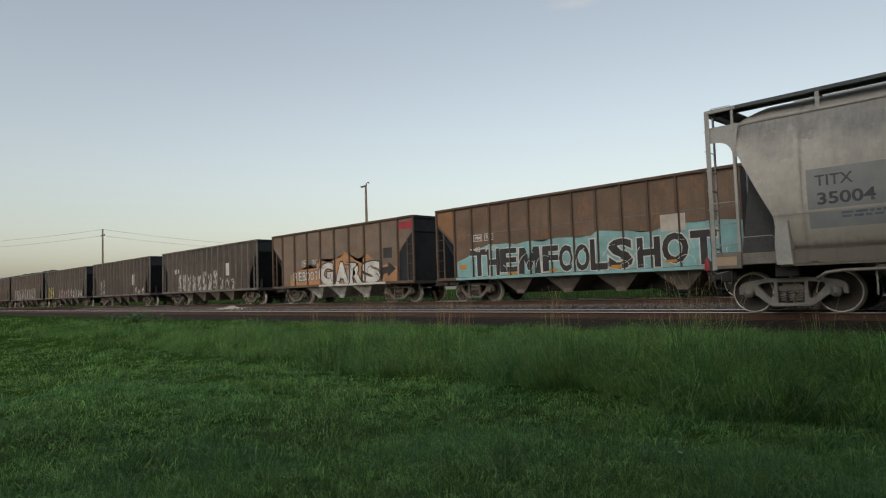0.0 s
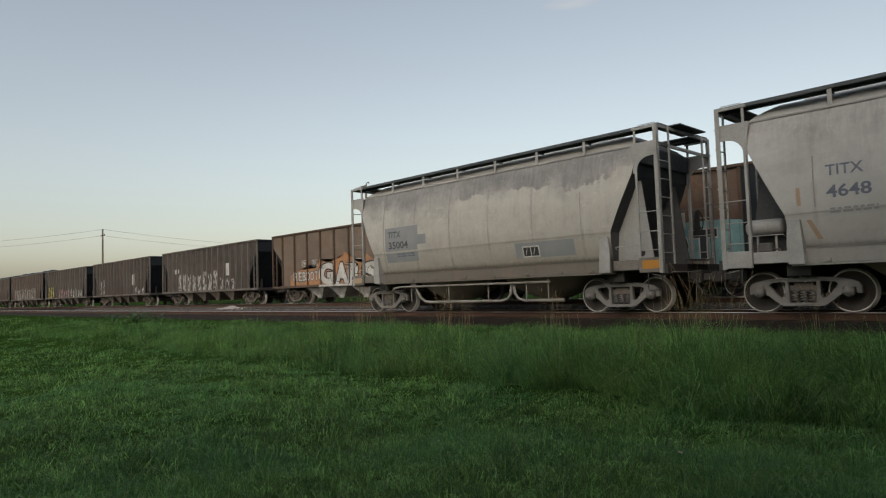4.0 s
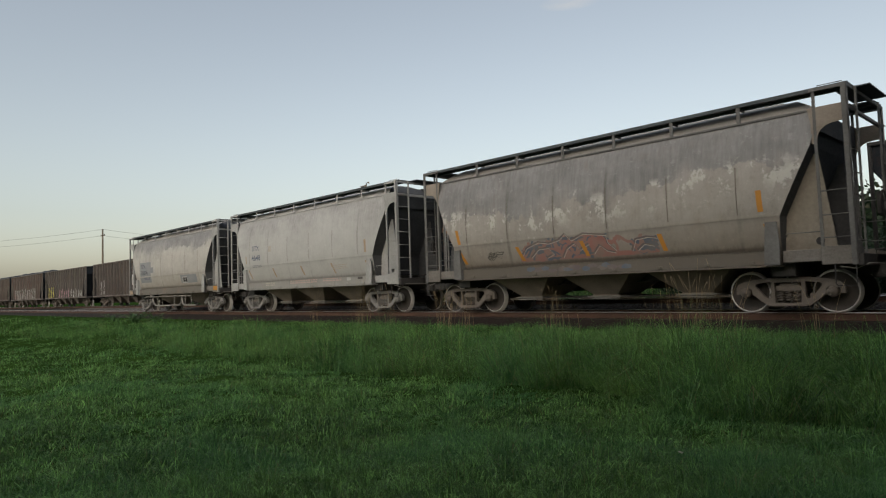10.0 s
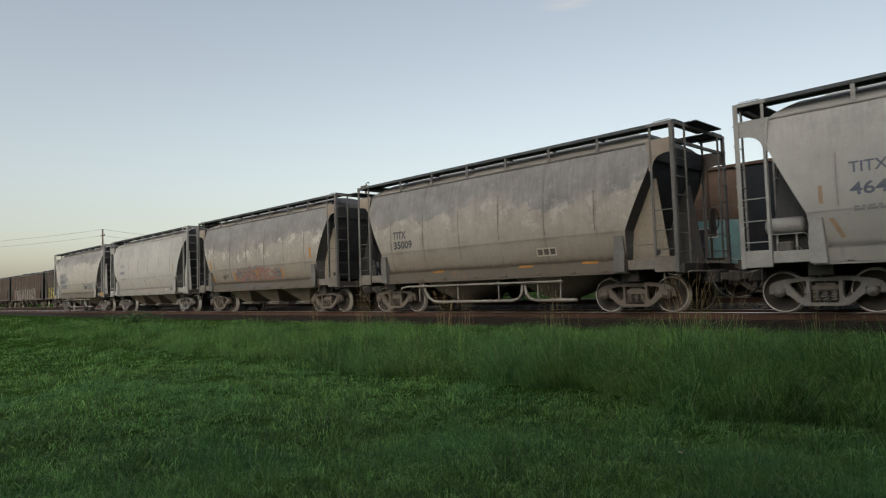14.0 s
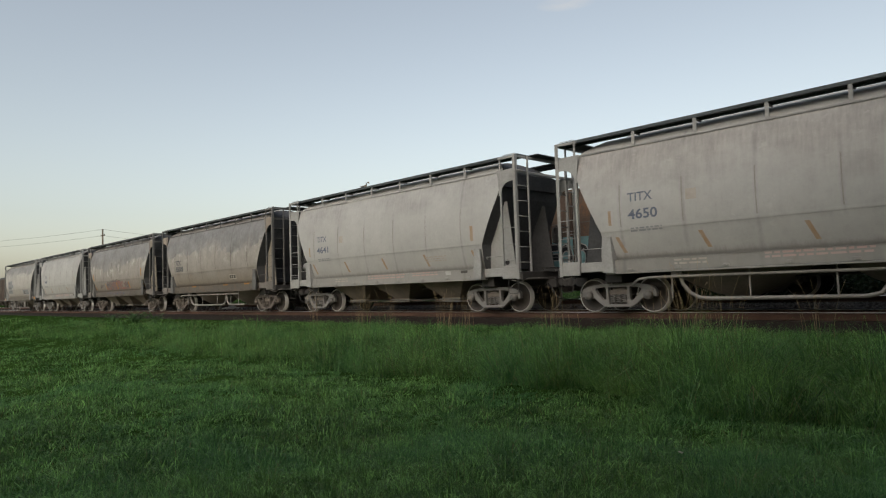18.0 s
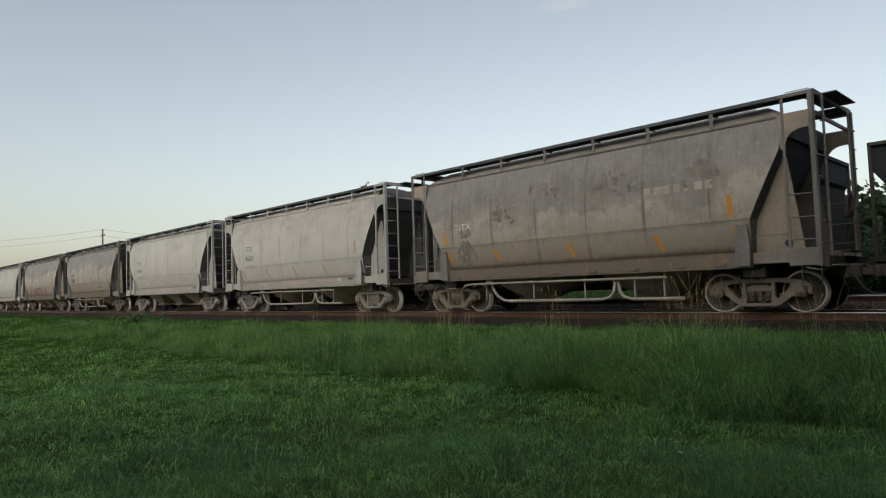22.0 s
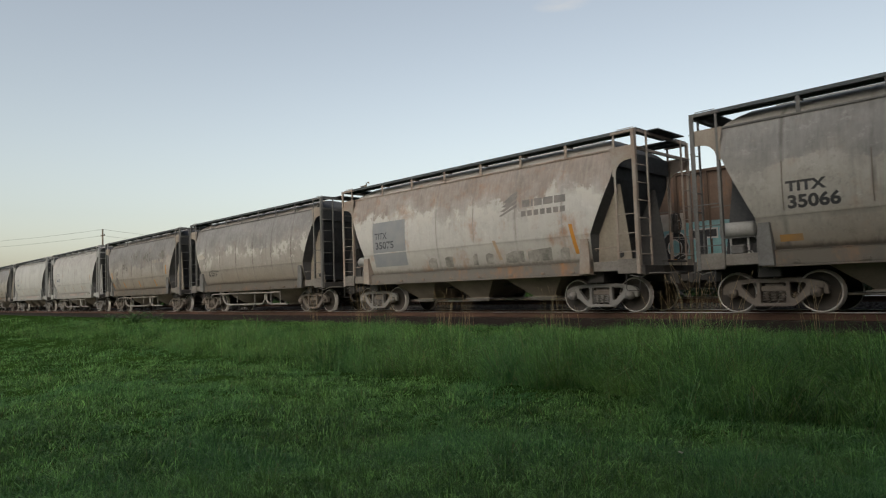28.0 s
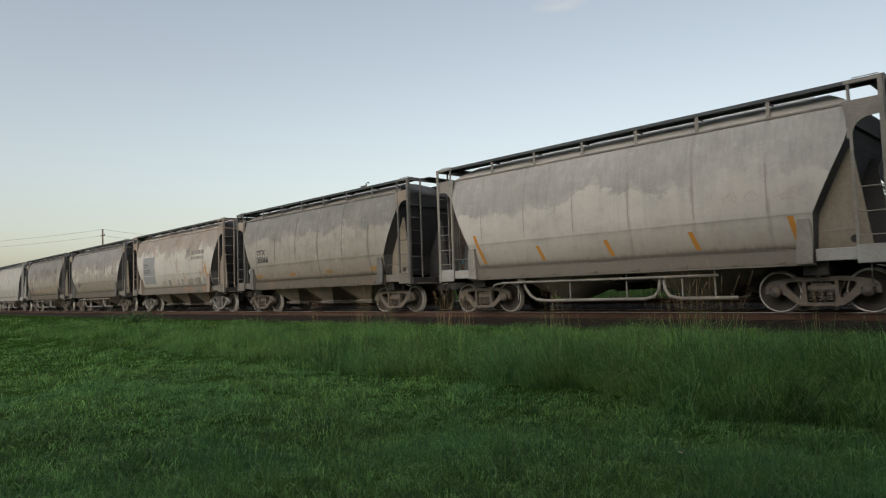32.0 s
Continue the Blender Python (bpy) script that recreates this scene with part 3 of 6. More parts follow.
def wheelset_mesh(bm):
    seg = 36
    for s in (-1, 1):
        prof = [(0.075, 0.94), (0.11, 0.87), (0.13, 0.86), (0.145, 0.84), (0.19, 0.80), (0.30, 0.775), (0.375, 0.79), (0.385, 0.805), (0.420, 0.812), (0.424, 0.82), (0.45, 0.82), (R_WHEEL, 0.81), (R_WHEEL + 0.004, 0.715), (0.486, 0.70), (0.486, 0.685), (0.46, 0.675), (0.38, 0.68), (0.30, 0.735), (0.14, 0.72), (0.12, 0.68), (0.08, 0.66)]
        rings = lathe(bm, [(r, s * y) for r, y in prof], seg)
        bm.faces.new(rings[0])
    rod(bm, (0, -0.7, 0), (0, 0.7, 0), 0.085, 12)
    for f in bm.faces:
        c = f.calc_center_median()
        r = math.hypot(c.x, c.z)
        f.material_index = 1 if r > 0.43 else 0


def cap_mesh(bm):
    rings = lathe(bm, [(0.11, -0.98), (0.118, -1.08), (0.105, -1.15), (0.05, -1.16), (0.045, -1.175), (0.0005, -1.178)], 14)
    for k in range(3):
        a = k * 2.094
        rod(bm, (0.07 * math.cos(a), -1.15, 0.07 * math.sin(a)), (0.07 * math.cos(a), -1.175, 0.07 * math.sin(a)), 0.014, 6)


def lathe_x(bm, prof, y, z, seg):
    """A turned tank along x: (radius, x) about the line y, z."""
    rings = [[bm.verts.new((x, y + r * math.cos(2 * math.pi * k / seg), z + r * math.sin(2 * math.pi * k / seg))) for k in range(seg)] for r, x in prof]
    for u, w in zip(rings, rings[1:]):
        for k in range(seg):
            bm.faces.new([u[k], u[(k + 1) % seg], w[(k + 1) % seg], w[k]]).smooth = True
    bm.faces.new(rings[0])
    bm.faces.new(rings[-1])


WHEELSETS = []


def add_truck(car, x, steel, carkey):
    def bolster(bm):
        box(bm, -0.2, 0.2, -0.98, 0.98, 0.50, 0.66, 0.02)
        box(bm, -0.27, 0.27, -1.01, -0.90, 0.48, 0.60, 0.015)
        box(bm, -0.27, 0.27, 0.90, 1.01, 0.48, 0.60, 0.015)
        rod(bm, (0, 0, 0.6), (0, 0, 0.86), 0.17, 14)
        for s in (-1, 1):
            box(bm, s * 0.42 - 0.04, s * 0.42 + 0.04, -0.85, 0.85, 0.33, 0.43, 0.01)
    truck = put_part("truck", "truck_bolster", bolster, M_TRUCK, car, pose(x, 0, 0), "grey cast steel four-wheel truck")
    for s in (-1, 1):
        put_part("side_frame", "side_frame", side_frame_mesh, steel, truck, pose(0, s * 1.0, 0, 0, 0, 0 if s < 0 else 180))
        for dx in (-0.17, 0.0, 0.17):
            put_part("spring", "spring", spring_mesh, steel, truck, pose(dx, s * 1.0, 0))
        for ax in AXLES:
            put_part("bearing_cap", "bearing_cap", cap_mesh, steel, truck, pose(ax, 0, R_WHEEL, 0, 0, 0 if s < 0 else 180))
    for ax in AXLES:
        w = put_part("wheelset", "wheelset", wheelset_mesh, M_WHEEL, truck, pose(ax, 0, R_WHEEL))
        if len(w.data.materials) == 1:
            w.data.materials.append(M_RIM)
        if carkey is not None:
            WHEELSETS.append((w, ax))
    return truck


BRACKETS = (-5.6, -4.0, -2.36, -0.71, 0.92, 2.53, 4.15, 5.6)
SEAMS = (-4.35, -2.68, -0.98, 0.71, 2.42, 4.08)


def hopper_end(car, m, paint, frame_paint, beam):
    """All that stands at one end: platform, posts, gussets, ladders, coupler. Built for +x; m turns it."""
    P = lambda name, key, build, mat, label="", mm=None: put_part(name, key, build, mat, car, m @ mm if mm is not None else m, label)
    P("end_platform", "end_platform", lambda b: (box(b, 4.9, 6.42, -1.2, 1.2, 1.10, 1.16, 0.01), box(b, 6.34, 6.46, -1.5, 1.5, 0.98, 1.22, 0.012), box(b, 4.6, 5.1, -1.25, 1.25, 0.80, 1.1, 0.02)), M_UNDER, "dark steel end platform and bolster")
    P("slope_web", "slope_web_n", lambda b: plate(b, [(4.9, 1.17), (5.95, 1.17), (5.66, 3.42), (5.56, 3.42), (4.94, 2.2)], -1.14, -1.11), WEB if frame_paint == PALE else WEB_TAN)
    # far web takes the darker end colour in place of real shade
    P("slope_web", "slope_web_f", lambda b: plate(b, [(4.9, 1.17), (5.98, 1.17), (5.66, 3.42), (5.50, 3.42), (4.92, 2.2)], 0.77, 0.80), END_SOOT_SHADE)
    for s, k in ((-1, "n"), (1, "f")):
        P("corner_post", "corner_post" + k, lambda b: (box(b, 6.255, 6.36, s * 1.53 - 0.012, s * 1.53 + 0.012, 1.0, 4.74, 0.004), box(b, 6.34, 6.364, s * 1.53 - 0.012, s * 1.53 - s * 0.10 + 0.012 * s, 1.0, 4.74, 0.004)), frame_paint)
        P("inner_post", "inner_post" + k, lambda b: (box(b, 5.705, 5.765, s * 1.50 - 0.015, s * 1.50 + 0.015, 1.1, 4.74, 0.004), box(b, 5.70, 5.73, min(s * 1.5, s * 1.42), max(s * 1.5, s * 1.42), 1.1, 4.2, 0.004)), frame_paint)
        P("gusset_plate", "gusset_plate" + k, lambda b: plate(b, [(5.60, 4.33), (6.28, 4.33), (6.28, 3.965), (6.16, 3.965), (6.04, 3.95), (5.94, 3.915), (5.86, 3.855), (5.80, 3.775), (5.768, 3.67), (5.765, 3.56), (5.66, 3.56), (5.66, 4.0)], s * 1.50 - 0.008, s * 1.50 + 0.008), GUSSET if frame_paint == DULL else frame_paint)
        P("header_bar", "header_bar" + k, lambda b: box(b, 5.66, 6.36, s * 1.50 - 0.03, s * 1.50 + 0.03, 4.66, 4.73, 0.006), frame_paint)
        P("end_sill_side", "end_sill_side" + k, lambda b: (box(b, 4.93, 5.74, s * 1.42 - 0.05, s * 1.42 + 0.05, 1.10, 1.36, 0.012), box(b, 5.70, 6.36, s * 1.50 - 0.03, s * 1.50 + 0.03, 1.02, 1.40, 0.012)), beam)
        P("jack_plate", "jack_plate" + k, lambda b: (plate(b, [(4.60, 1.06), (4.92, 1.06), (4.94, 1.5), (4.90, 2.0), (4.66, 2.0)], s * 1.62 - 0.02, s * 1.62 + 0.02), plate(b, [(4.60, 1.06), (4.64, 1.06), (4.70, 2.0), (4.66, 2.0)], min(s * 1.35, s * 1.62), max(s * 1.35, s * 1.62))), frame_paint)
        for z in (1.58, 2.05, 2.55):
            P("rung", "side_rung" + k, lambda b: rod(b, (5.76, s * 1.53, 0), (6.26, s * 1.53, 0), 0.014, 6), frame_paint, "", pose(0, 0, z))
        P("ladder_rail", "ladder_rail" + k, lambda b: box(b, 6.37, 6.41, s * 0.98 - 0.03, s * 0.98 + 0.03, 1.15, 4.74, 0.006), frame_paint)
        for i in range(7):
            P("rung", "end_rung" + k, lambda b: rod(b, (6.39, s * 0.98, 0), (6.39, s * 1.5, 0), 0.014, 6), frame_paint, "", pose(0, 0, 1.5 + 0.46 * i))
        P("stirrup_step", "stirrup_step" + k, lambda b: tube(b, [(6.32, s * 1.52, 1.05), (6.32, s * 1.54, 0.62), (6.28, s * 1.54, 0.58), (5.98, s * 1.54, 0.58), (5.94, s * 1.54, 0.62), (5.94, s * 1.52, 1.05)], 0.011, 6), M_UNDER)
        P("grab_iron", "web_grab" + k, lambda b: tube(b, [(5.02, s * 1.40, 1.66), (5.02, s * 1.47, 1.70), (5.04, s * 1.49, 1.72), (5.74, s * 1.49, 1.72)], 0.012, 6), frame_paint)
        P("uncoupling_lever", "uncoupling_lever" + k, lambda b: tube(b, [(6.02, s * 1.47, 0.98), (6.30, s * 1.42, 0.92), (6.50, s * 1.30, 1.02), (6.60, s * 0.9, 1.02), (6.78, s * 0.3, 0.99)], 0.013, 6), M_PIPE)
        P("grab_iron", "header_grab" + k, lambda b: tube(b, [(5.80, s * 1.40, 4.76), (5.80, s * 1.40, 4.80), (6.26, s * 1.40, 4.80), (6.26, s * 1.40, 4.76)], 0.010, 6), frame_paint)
    # black disc on the web stands in for the hole's dark inside
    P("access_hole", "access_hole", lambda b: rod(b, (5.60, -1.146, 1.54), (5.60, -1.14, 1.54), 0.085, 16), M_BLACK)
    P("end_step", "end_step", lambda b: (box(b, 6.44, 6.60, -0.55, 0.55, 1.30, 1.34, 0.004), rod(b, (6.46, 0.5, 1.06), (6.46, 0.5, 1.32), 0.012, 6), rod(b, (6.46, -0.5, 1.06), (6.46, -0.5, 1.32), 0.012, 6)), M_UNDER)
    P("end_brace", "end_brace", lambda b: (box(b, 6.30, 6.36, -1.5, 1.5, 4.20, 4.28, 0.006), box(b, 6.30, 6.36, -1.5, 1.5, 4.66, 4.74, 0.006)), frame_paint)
    P("end_arch", "end_arch", lambda b: [plate(b, [(5.72, 4.3), (5.78, 4.3), (5.78, 3.85), (5.72, 3.85)], -1.4, 1.4)], END_SOOT_SHADE)
    P("end_walkway", "end_walkway", lambda b: box(b, 5.95, 6.62, -0.75, 0.75, 4.77, 4.80, 0.006), M_WALKWAY, "dark grey roof end walkway")
    P("draft_gear", "draft_gear", lambda b: (box(b, 6.3, 6.72, -0.24, 0.24, 0.72, 1.05, 0.02), box(b, 6.7, 6.98, -0.10, 0.10, 0.78, 0.96, 0.02), box(b, 6.93, 7.10, -0.17, 0.15, 0.72, 1.0, 0.04)), M_UNDER, "dark steel coupler with draft box")
    P("air_hose", "air_hose", lambda b: tube(b, [(6.5, -0.35, 0.85), (6.66, -0.38, 0.72), (6.8, -0.4, 0.5), (6.95, -0.38, 0.38), (7.05, -0.3, 0.42)], 0.022, 6), M_BLACK)


def bays_three():
    def bay(bm):
        top = [(-1.18, -1.25), (1.18, -1.25), (1.18, 1.25), (-1.18, 1.25)]
        bot = [(-0.36, -0.62), (0.36, -0.62), (0.36, 0.62), (-0.36, 0.62)]
        a = [bm.verts.new((x, y, 1.12)) for x, y in top]
        b = [bm.verts.new((x, y, 0.47)) for x, y in bot]
        for k in range(4):
            bm.faces.new([a[k], a[(k + 1) % 4], b[(k + 1) % 4], b[k]])
        bm.faces.new(b)
        box(bm, -0.42, 0.42, -0.66, 0.66, 0.40, 0.48, 0.015)
        box(bm, -0.9, 0.95, -0.55, -0.50, 0.36, 0.42, 0.01)
    return bay


def hopper_car(spec, index):
    s = spec
    car = empty("covered_hopper_car", pose(0, TRACK_Y, 0), s["label"], "freight car", "covered hopper cars of the moving train")
    paint, fp = s["paint"], s["frame"]
    shell = put_part("shell", "shell", shell_mesh, paint, car)
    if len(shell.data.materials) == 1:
        shell.data.materials.append(END_SOOT_SHADE)
    for x in SEAMS:
        put_part("weld_seam", "weld_seam", seam_mesh, s["seam"], car, pose(x, 0, 0))
        put_part("weld_seam", "weld_seam", seam_mesh, s["seam"], car, pose(x, 0, 0) @ TURN)
    for mm in (Matrix(), TURN):
        put_part("side_lap", "side_lap", crease_mesh, paint, car, mm)
        put_part("side_sill", "side_sill", lambda b: box(b, -4.9, 4.9, -1.515, -1.40, 1.06, 1.37, 0.01), s["sill"], car, mm)
        put_part("sill_flange", "sill_flange", lambda b: box(b, -4.9, 4.9, -1.54, -1.30, 1.02, 1.058, 0.006), s["sill"], car, mm)
        put_part("sill_flange", "sill_cap", lambda b: box(b, -4.9, 4.9, -1.527, -1.34, 1.372, 1.392, 0.004), s["sill"], car, mm)
        for x in (-4.2, -2.9, -1.75, -0.4, 0.85, 2.1, 3.3, 4.3):
            put_part("sill_lug", "sill_lug", lambda b: (box(b, -0.07, 0.07, -1.545, -1.516, 1.09, 1.16, 0.006), rod(b, (0.0, -1.56, 1.125), (0.0, -1.51, 1.125), 0.022, 8)), s["sill"], car, pose(x, 0, 0) @ mm)
        put_part("eave_angle", "eave_angle", lambda b: (box(b, -5.7, 5.7, -1.378, -1.30, 4.292, 4.345, 0.008)), fp, car, mm)
        put_part("running_board", "running_board", lambda b: box(b, -6.36, 6.36, -1.38, -0.80, 4.745, 4.77, 0.004), M_WALKWAY, car, mm, "grey steel roof running board")
        put_part("board_edge", "board_edge", lambda b: box(b, -6.36, 6.36, -1.413, -1.382, 4.69, 4.775, 0.004), M_WALKWAY, car, mm)
        put_part("board_stringer", "board_stringer", lambda b: box(b, -6.36, 6.36, -1.05, -1.02, 4.68, 4.743, 0.004), M_WALKWAY, car, mm)
        for x in BRACKETS[1:-1]:
            put_part("board_bracket", "board_bracket", lambda b: (box(b, -0.045, 0.045, -1.40, -1.386, 4.30, 4.70, 0.003), box(b, -0.012, 0.012, -1.39, -1.02, 4.63, 4.68, 0.003)), fp, car, pose(x, 0, 0) @ mm)
        hopper_end(car, mm, paint, fp, s["beam"])
    put_part("center_sill", "center_sill", lambda b: (box(b, -6.4, 6.4, -0.18, 0.18, 0.80, 1.12, 0.02), box(b, -6.4, 6.4, -0.33, 0.33, 0.80, 0.83)), M_UNDER, car)
    put_part("roof_hatch", "roof_hatch", lambda b: box(b, -4.8, 4.8, -0.32, 0.32, 4.76, 4.86, 0.03), paint, car)
    for x in (-TRUCK_X, TRUCK_X):
        add_truck(car, x, s["truck"], index)
    if s["bays"] == 3:
        for x in (-2.62, 0.0, 2.62):
            put_part("discharge_bay", "discharge_bay3", bays_three(), s["bay"], car, pose(x, 0, 0), "tan dusty steel discharge hopper")
        for x in (-2.62, 0.0, 2.62):
            put_part("outlet_gate", "outlet_gate", lambda b: (box(b, -0.52, 0.52, -0.74, 0.74, 0.415, 0.455, 0.006), box(b, -0.46, 0.46, -0.70, -0.66, 0.36, 0.415, 0.006), rod(b, (0.52, -0.5, 0.40), (0.78, -0.5, 0.40), 0.03, 8)), M_PIPE, car, pose(x, 0, 0), "pale grey sliding outlet gate")
        put_part("brake_rod", "brake_rod3", lambda b: (rod(b, (-3.4, -0.7, 0.42), (3.4, -0.7, 0.42), 0.02, 6), rod(b, (-3.4, 0.7, 0.42), (3.4, 0.7, 0.42), 0.02, 6)), M_UNDER, car)
    else:
        def bay2(bm):
            rings = []
            for rx, ry, z in ((1.86, 1.28, 1.14), (1.70, 1.22, 1.0), (1.20, 0.98, 0.70), (0.62, 0.62, 0.46), (0.40, 0.42, 0.40), (0.38, 0.40, 0.30)):
                rings.append([bm.verts.new((rx * math.cos(2 * math.pi * k / 20), ry * math.sin(2 * math.pi * k / 20), z)) for k in range(20)])
            for u, w in zip(rings, rings[1:]):
                for k in range(20):
                    bm.faces.new([u[k], u[(k + 1) % 20], w[(k + 1) % 20], w[k]]).smooth = True
            bm.faces.new(rings[-1])
        for x in (-2.0, 2.0):
            put_part("discharge_bay", "discharge_bay2", bay2, s["bay"], car, pose(x, 0, 0), "dusty steel discharge cone")
        put_part("air_line", "air_line", lambda b: tube(b, [(-4.25, -1.30, 0.74), (-4.05, -1.40, 0.86), (-3.7, -1.44, 0.90), (2.85, -1.44, 0.89)], 0.036, 8), s["pipe"], car, None, "pale grey air pipe along the side")
        put_part("unloading_pipe", "unloading_pipe", lambda b: tube(b, [(-2.95, -1.34, 0.92), (-2.9, -1.34, 0.72), (-2.72, -1.34, 0.50), (-2.5, -1.34, 0.38), (-2.2, -1.34, 0.35), (0.95, -1.34, 0.36), (1.2, -1.34, 0.42), (1.32, -1.34, 0.58), (1.36, -1.34, 0.92)], 0.046, 8), s["pipe"], car, None, "pale grey unloading pipe")
        put_part("unloading_pipe", "unloading_pipe_b", lambda b: tube(b, [(1.44, -1.34, 0.92), (1.48, -1.34, 0.58), (1.60, -1.34, 0.42), (1.85, -1.34, 0.36), (3.25, -1.34, 0.36)], 0.046, 8), s["pipe"], car, None, "pale grey unloading pipe")
        for x in (-3.15, -1.3, 0.45, 1.95, 2.75):
            put_part("pipe_hanger", "pipe_hanger", lambda b: box(b, -0.017, 0.017, -1.40, -1.37, 0.38, 1.04, 0.004), s["pipe"], car, pose(x, 0, 0))
        put_part("valve", "valve", lambda b: (box(b, -3.15, -2.85, -1.42, -1.30, 0.86, 1.02, 0.02), rod(b, (-3.0, -1.45, 0.94), (-3.0, -1.3, 0.94), 0.07, 10)), s["pipe"], car)
    # air reservoir and brake gear at the leading end
    if s["tank"]:
        put_part("air_reservoir", "air_reservoir", lambda b: (lathe_x(b, [(0.02, -5.98), (0.14, -5.95), (0.19, -5.88), (0.19, -5.22), (0.14, -5.15), (0.02, -5.12)], -1.0, 1.93, 16), rod(b, (-5.35, -1.0, 1.16), (-5.35, -1.0, 1.76), 0.025, 6), rod(b, (-5.75, -1.0, 1.16), (-5.75, -1.0, 1.76), 0.025, 6)), PALE, car, None, "pale grey brake air reservoir on its stand")
        put_part("brake_valve", "brake_valve", lambda b: (box(b, -5.72, -5.42, -1.12, -0.92, 1.36, 1.58, 0.03), tube(b, [(-5.42, -1.02, 1.45), (-5.28, -1.02, 1.42), (-5.2, -1.02, 1.2)], 0.02, 6)), DULL, car)
    put_part("brake_wheel", "brake_wheel", lambda b: ([tube(b, [(6.50, 0.25 + 0.28 * math.cos(a), 2.35 + 0.28 * math.sin(a)) for a in [k * 2 * math.pi / 18 for k in range(19)]], 0.016, 6)] + [rod(b, (6.47, 0.25, 2.35), (6.50, 0.25 + 0.28 * math.cos(a), 2.35 + 0.28 * math.sin(a)), 0.012, 5) for a in (0.3, 1.6, 2.8, 4.1, 5.3)] + [box(b, 6.40, 6.48, 0.1, 0.4, 2.1, 2.6, 0.02)]), M_UNDER, car, None, "dark hand brake wheel")
    return car


def lettering(car, words, x, z, height, mat, width=None, bold=0.0):
    """Stencilled letters on the near side, their left foot at x, z."""
    size = height / 0.70
    key = "letters_%s_%.2f_%.2f" % (words.replace(" ", "_"), z, height)
    me = text_mesh(key, words, size, lambda dz: side_y(z + dz) + 0.006, mat, bold, width)
    ob = new("lettering", me)
    ob.parent = car
    ob.matrix_basis = pose(x, 0, z)
    if me.materials[0] != mat:
        ob.material_slots[0].link = "OBJECT"
        ob.material_slots[0].material = mat
    return ob


def patch(car, name, pts, mat, out=0.004, label=""):
    """A flat painted or pasted area on the near side: an outline in (x, z) laid on the curved sheet."""
    bm = bmesh.new()
    zs = [p[1] for p in pts]
    vs = [bm.verts.new((x, -(side_y(z) + out), z)) for x, z in pts]
    f = bm.faces.new(vs)
    if max(zs) - min(zs) > 0.3:
        for zc in np.arange(min(zs) + 0.15, max(zs), 0.15):
            bmesh.ops.bisect_plane(bm, geom=bm.verts[:] + bm.edges[:] + bm.faces[:], plane_co=(0, 0, zc), plane_no=(0, 0, 1))
        for v in bm.verts:
            v.co.y = -(side_y(v.co.z) + out)
    return part(name, bm, mat, car, label)


def rect(x0, x1, z0, z1):
    return [(x0, z0), (x1, z0), (x1, z1), (x0, z1)]


def small_print(car, x, z, rows, width, height, mat, seed=1):
    """Print too small to read: bars."""
    rng = random.Random(seed)
    bm = bmesh.new()
    for r in range(rows):
        zz = z - r * height * 1.7
        cx = x
        while cx < x + width:
            w = rng.uniform(0.06, 0.22)
            vs = [bm.verts.new((a, -(side_y(b) + 0.006), b)) for a, b in rect(cx, min(cx + w, x + width), zz, zz + height)]
            bm.faces.new(vs)
            cx += w + 0.04
    return part("small_print", bm, mat, car)


def spatter(car, name, x0, x1, z0, z1, mat, n, seed, out=0.007, thick=0.06):
    """Sprayed strokes: wandering bands on the near side, each a part."""
    rng = random.Random(seed)
    for k in range(n):
        bm = bmesh.new()
        x, z = rng.uniform(x0, x1), rng.uniform(z0, z1)
        a = rng.uniform(0, 6.28)
        w = thick * rng.uniform(0.6, 1.3)
        prev = None
        for i in range(9):
            nx, nz = x + 0.11 * math.cos(a), z + 0.11 * math.sin(a)
            if not x0 < nx < x1 or not z0 < nz < z1:
                a += 1.6
                continue
            d = Vector((-math.sin(a), math.cos(a))) * w / 2
            cur = [bm.verts.new((p, -(side_y(q) + out), q)) for p, q in ((x - d.x, z - d.y), (x + d.x, z + d.y))]
            if prev:
                bm.faces.new([prev[0], prev[1], cur[1], cur[0]])
            prev, x, z = cur, nx, nz
            a += rng.uniform(-0.9, 0.9)
        if bm.faces:
            part(name, bm, mat, car)
        else:
            bm.free()


GREY = (0.405, 0.405, 0.395)
WARM = (0.307, 0.285, 0.262)
FILM = (0.152, 0.152, 0.156)
PALE = worn("frame_pale", (0.338, 0.340, 0.335), (0.150, 0.144, 0.138), 0.7, 3, 0.6)
DULL = worn("frame_dull", (0.148, 0.147, 0.145), (0.064, 0.060, 0.058), 0.8, 3, 0.7)
TRUCK_PALE = worn("truck_pale", (0.205, 0.202, 0.198), (0.09, 0.078, 0.068), 0.75, 5, 0.75)
WEB = worn("end_web", (0.325, 0.33, 0.328), (0.19, 0.18, 0.168), 0.7, 1.6, 0.65)
SILL_GRIME = worn("sill_grime", (0.190, 0.178, 0.165), (0.075, 0.064, 0.055), 0.85, 3, 0.8)
# car ends: soot, and the shade between cars, both put into this colour
END_SOOT_SHADE = worn("end_soot_shade", (0.082, 0.084, 0.088), (0.040, 0.040, 0.042), 0.8, 2.0, 0.75)
WEB_TAN = worn("end_web_tan", (0.255, 0.228, 0.190), (0.12, 0.10, 0.08), 0.8, 1.6, 0.75)
GUSSET = worn("gusset_tan", (0.285, 0.250, 0.215), (0.15, 0.115, 0.09), 0.8, 3.5, 0.75)
SEAM_PALE = worn("seam_pale", (0.22, 0.20, 0.185), (0.30, 0.285, 0.27), 0.7, 5)
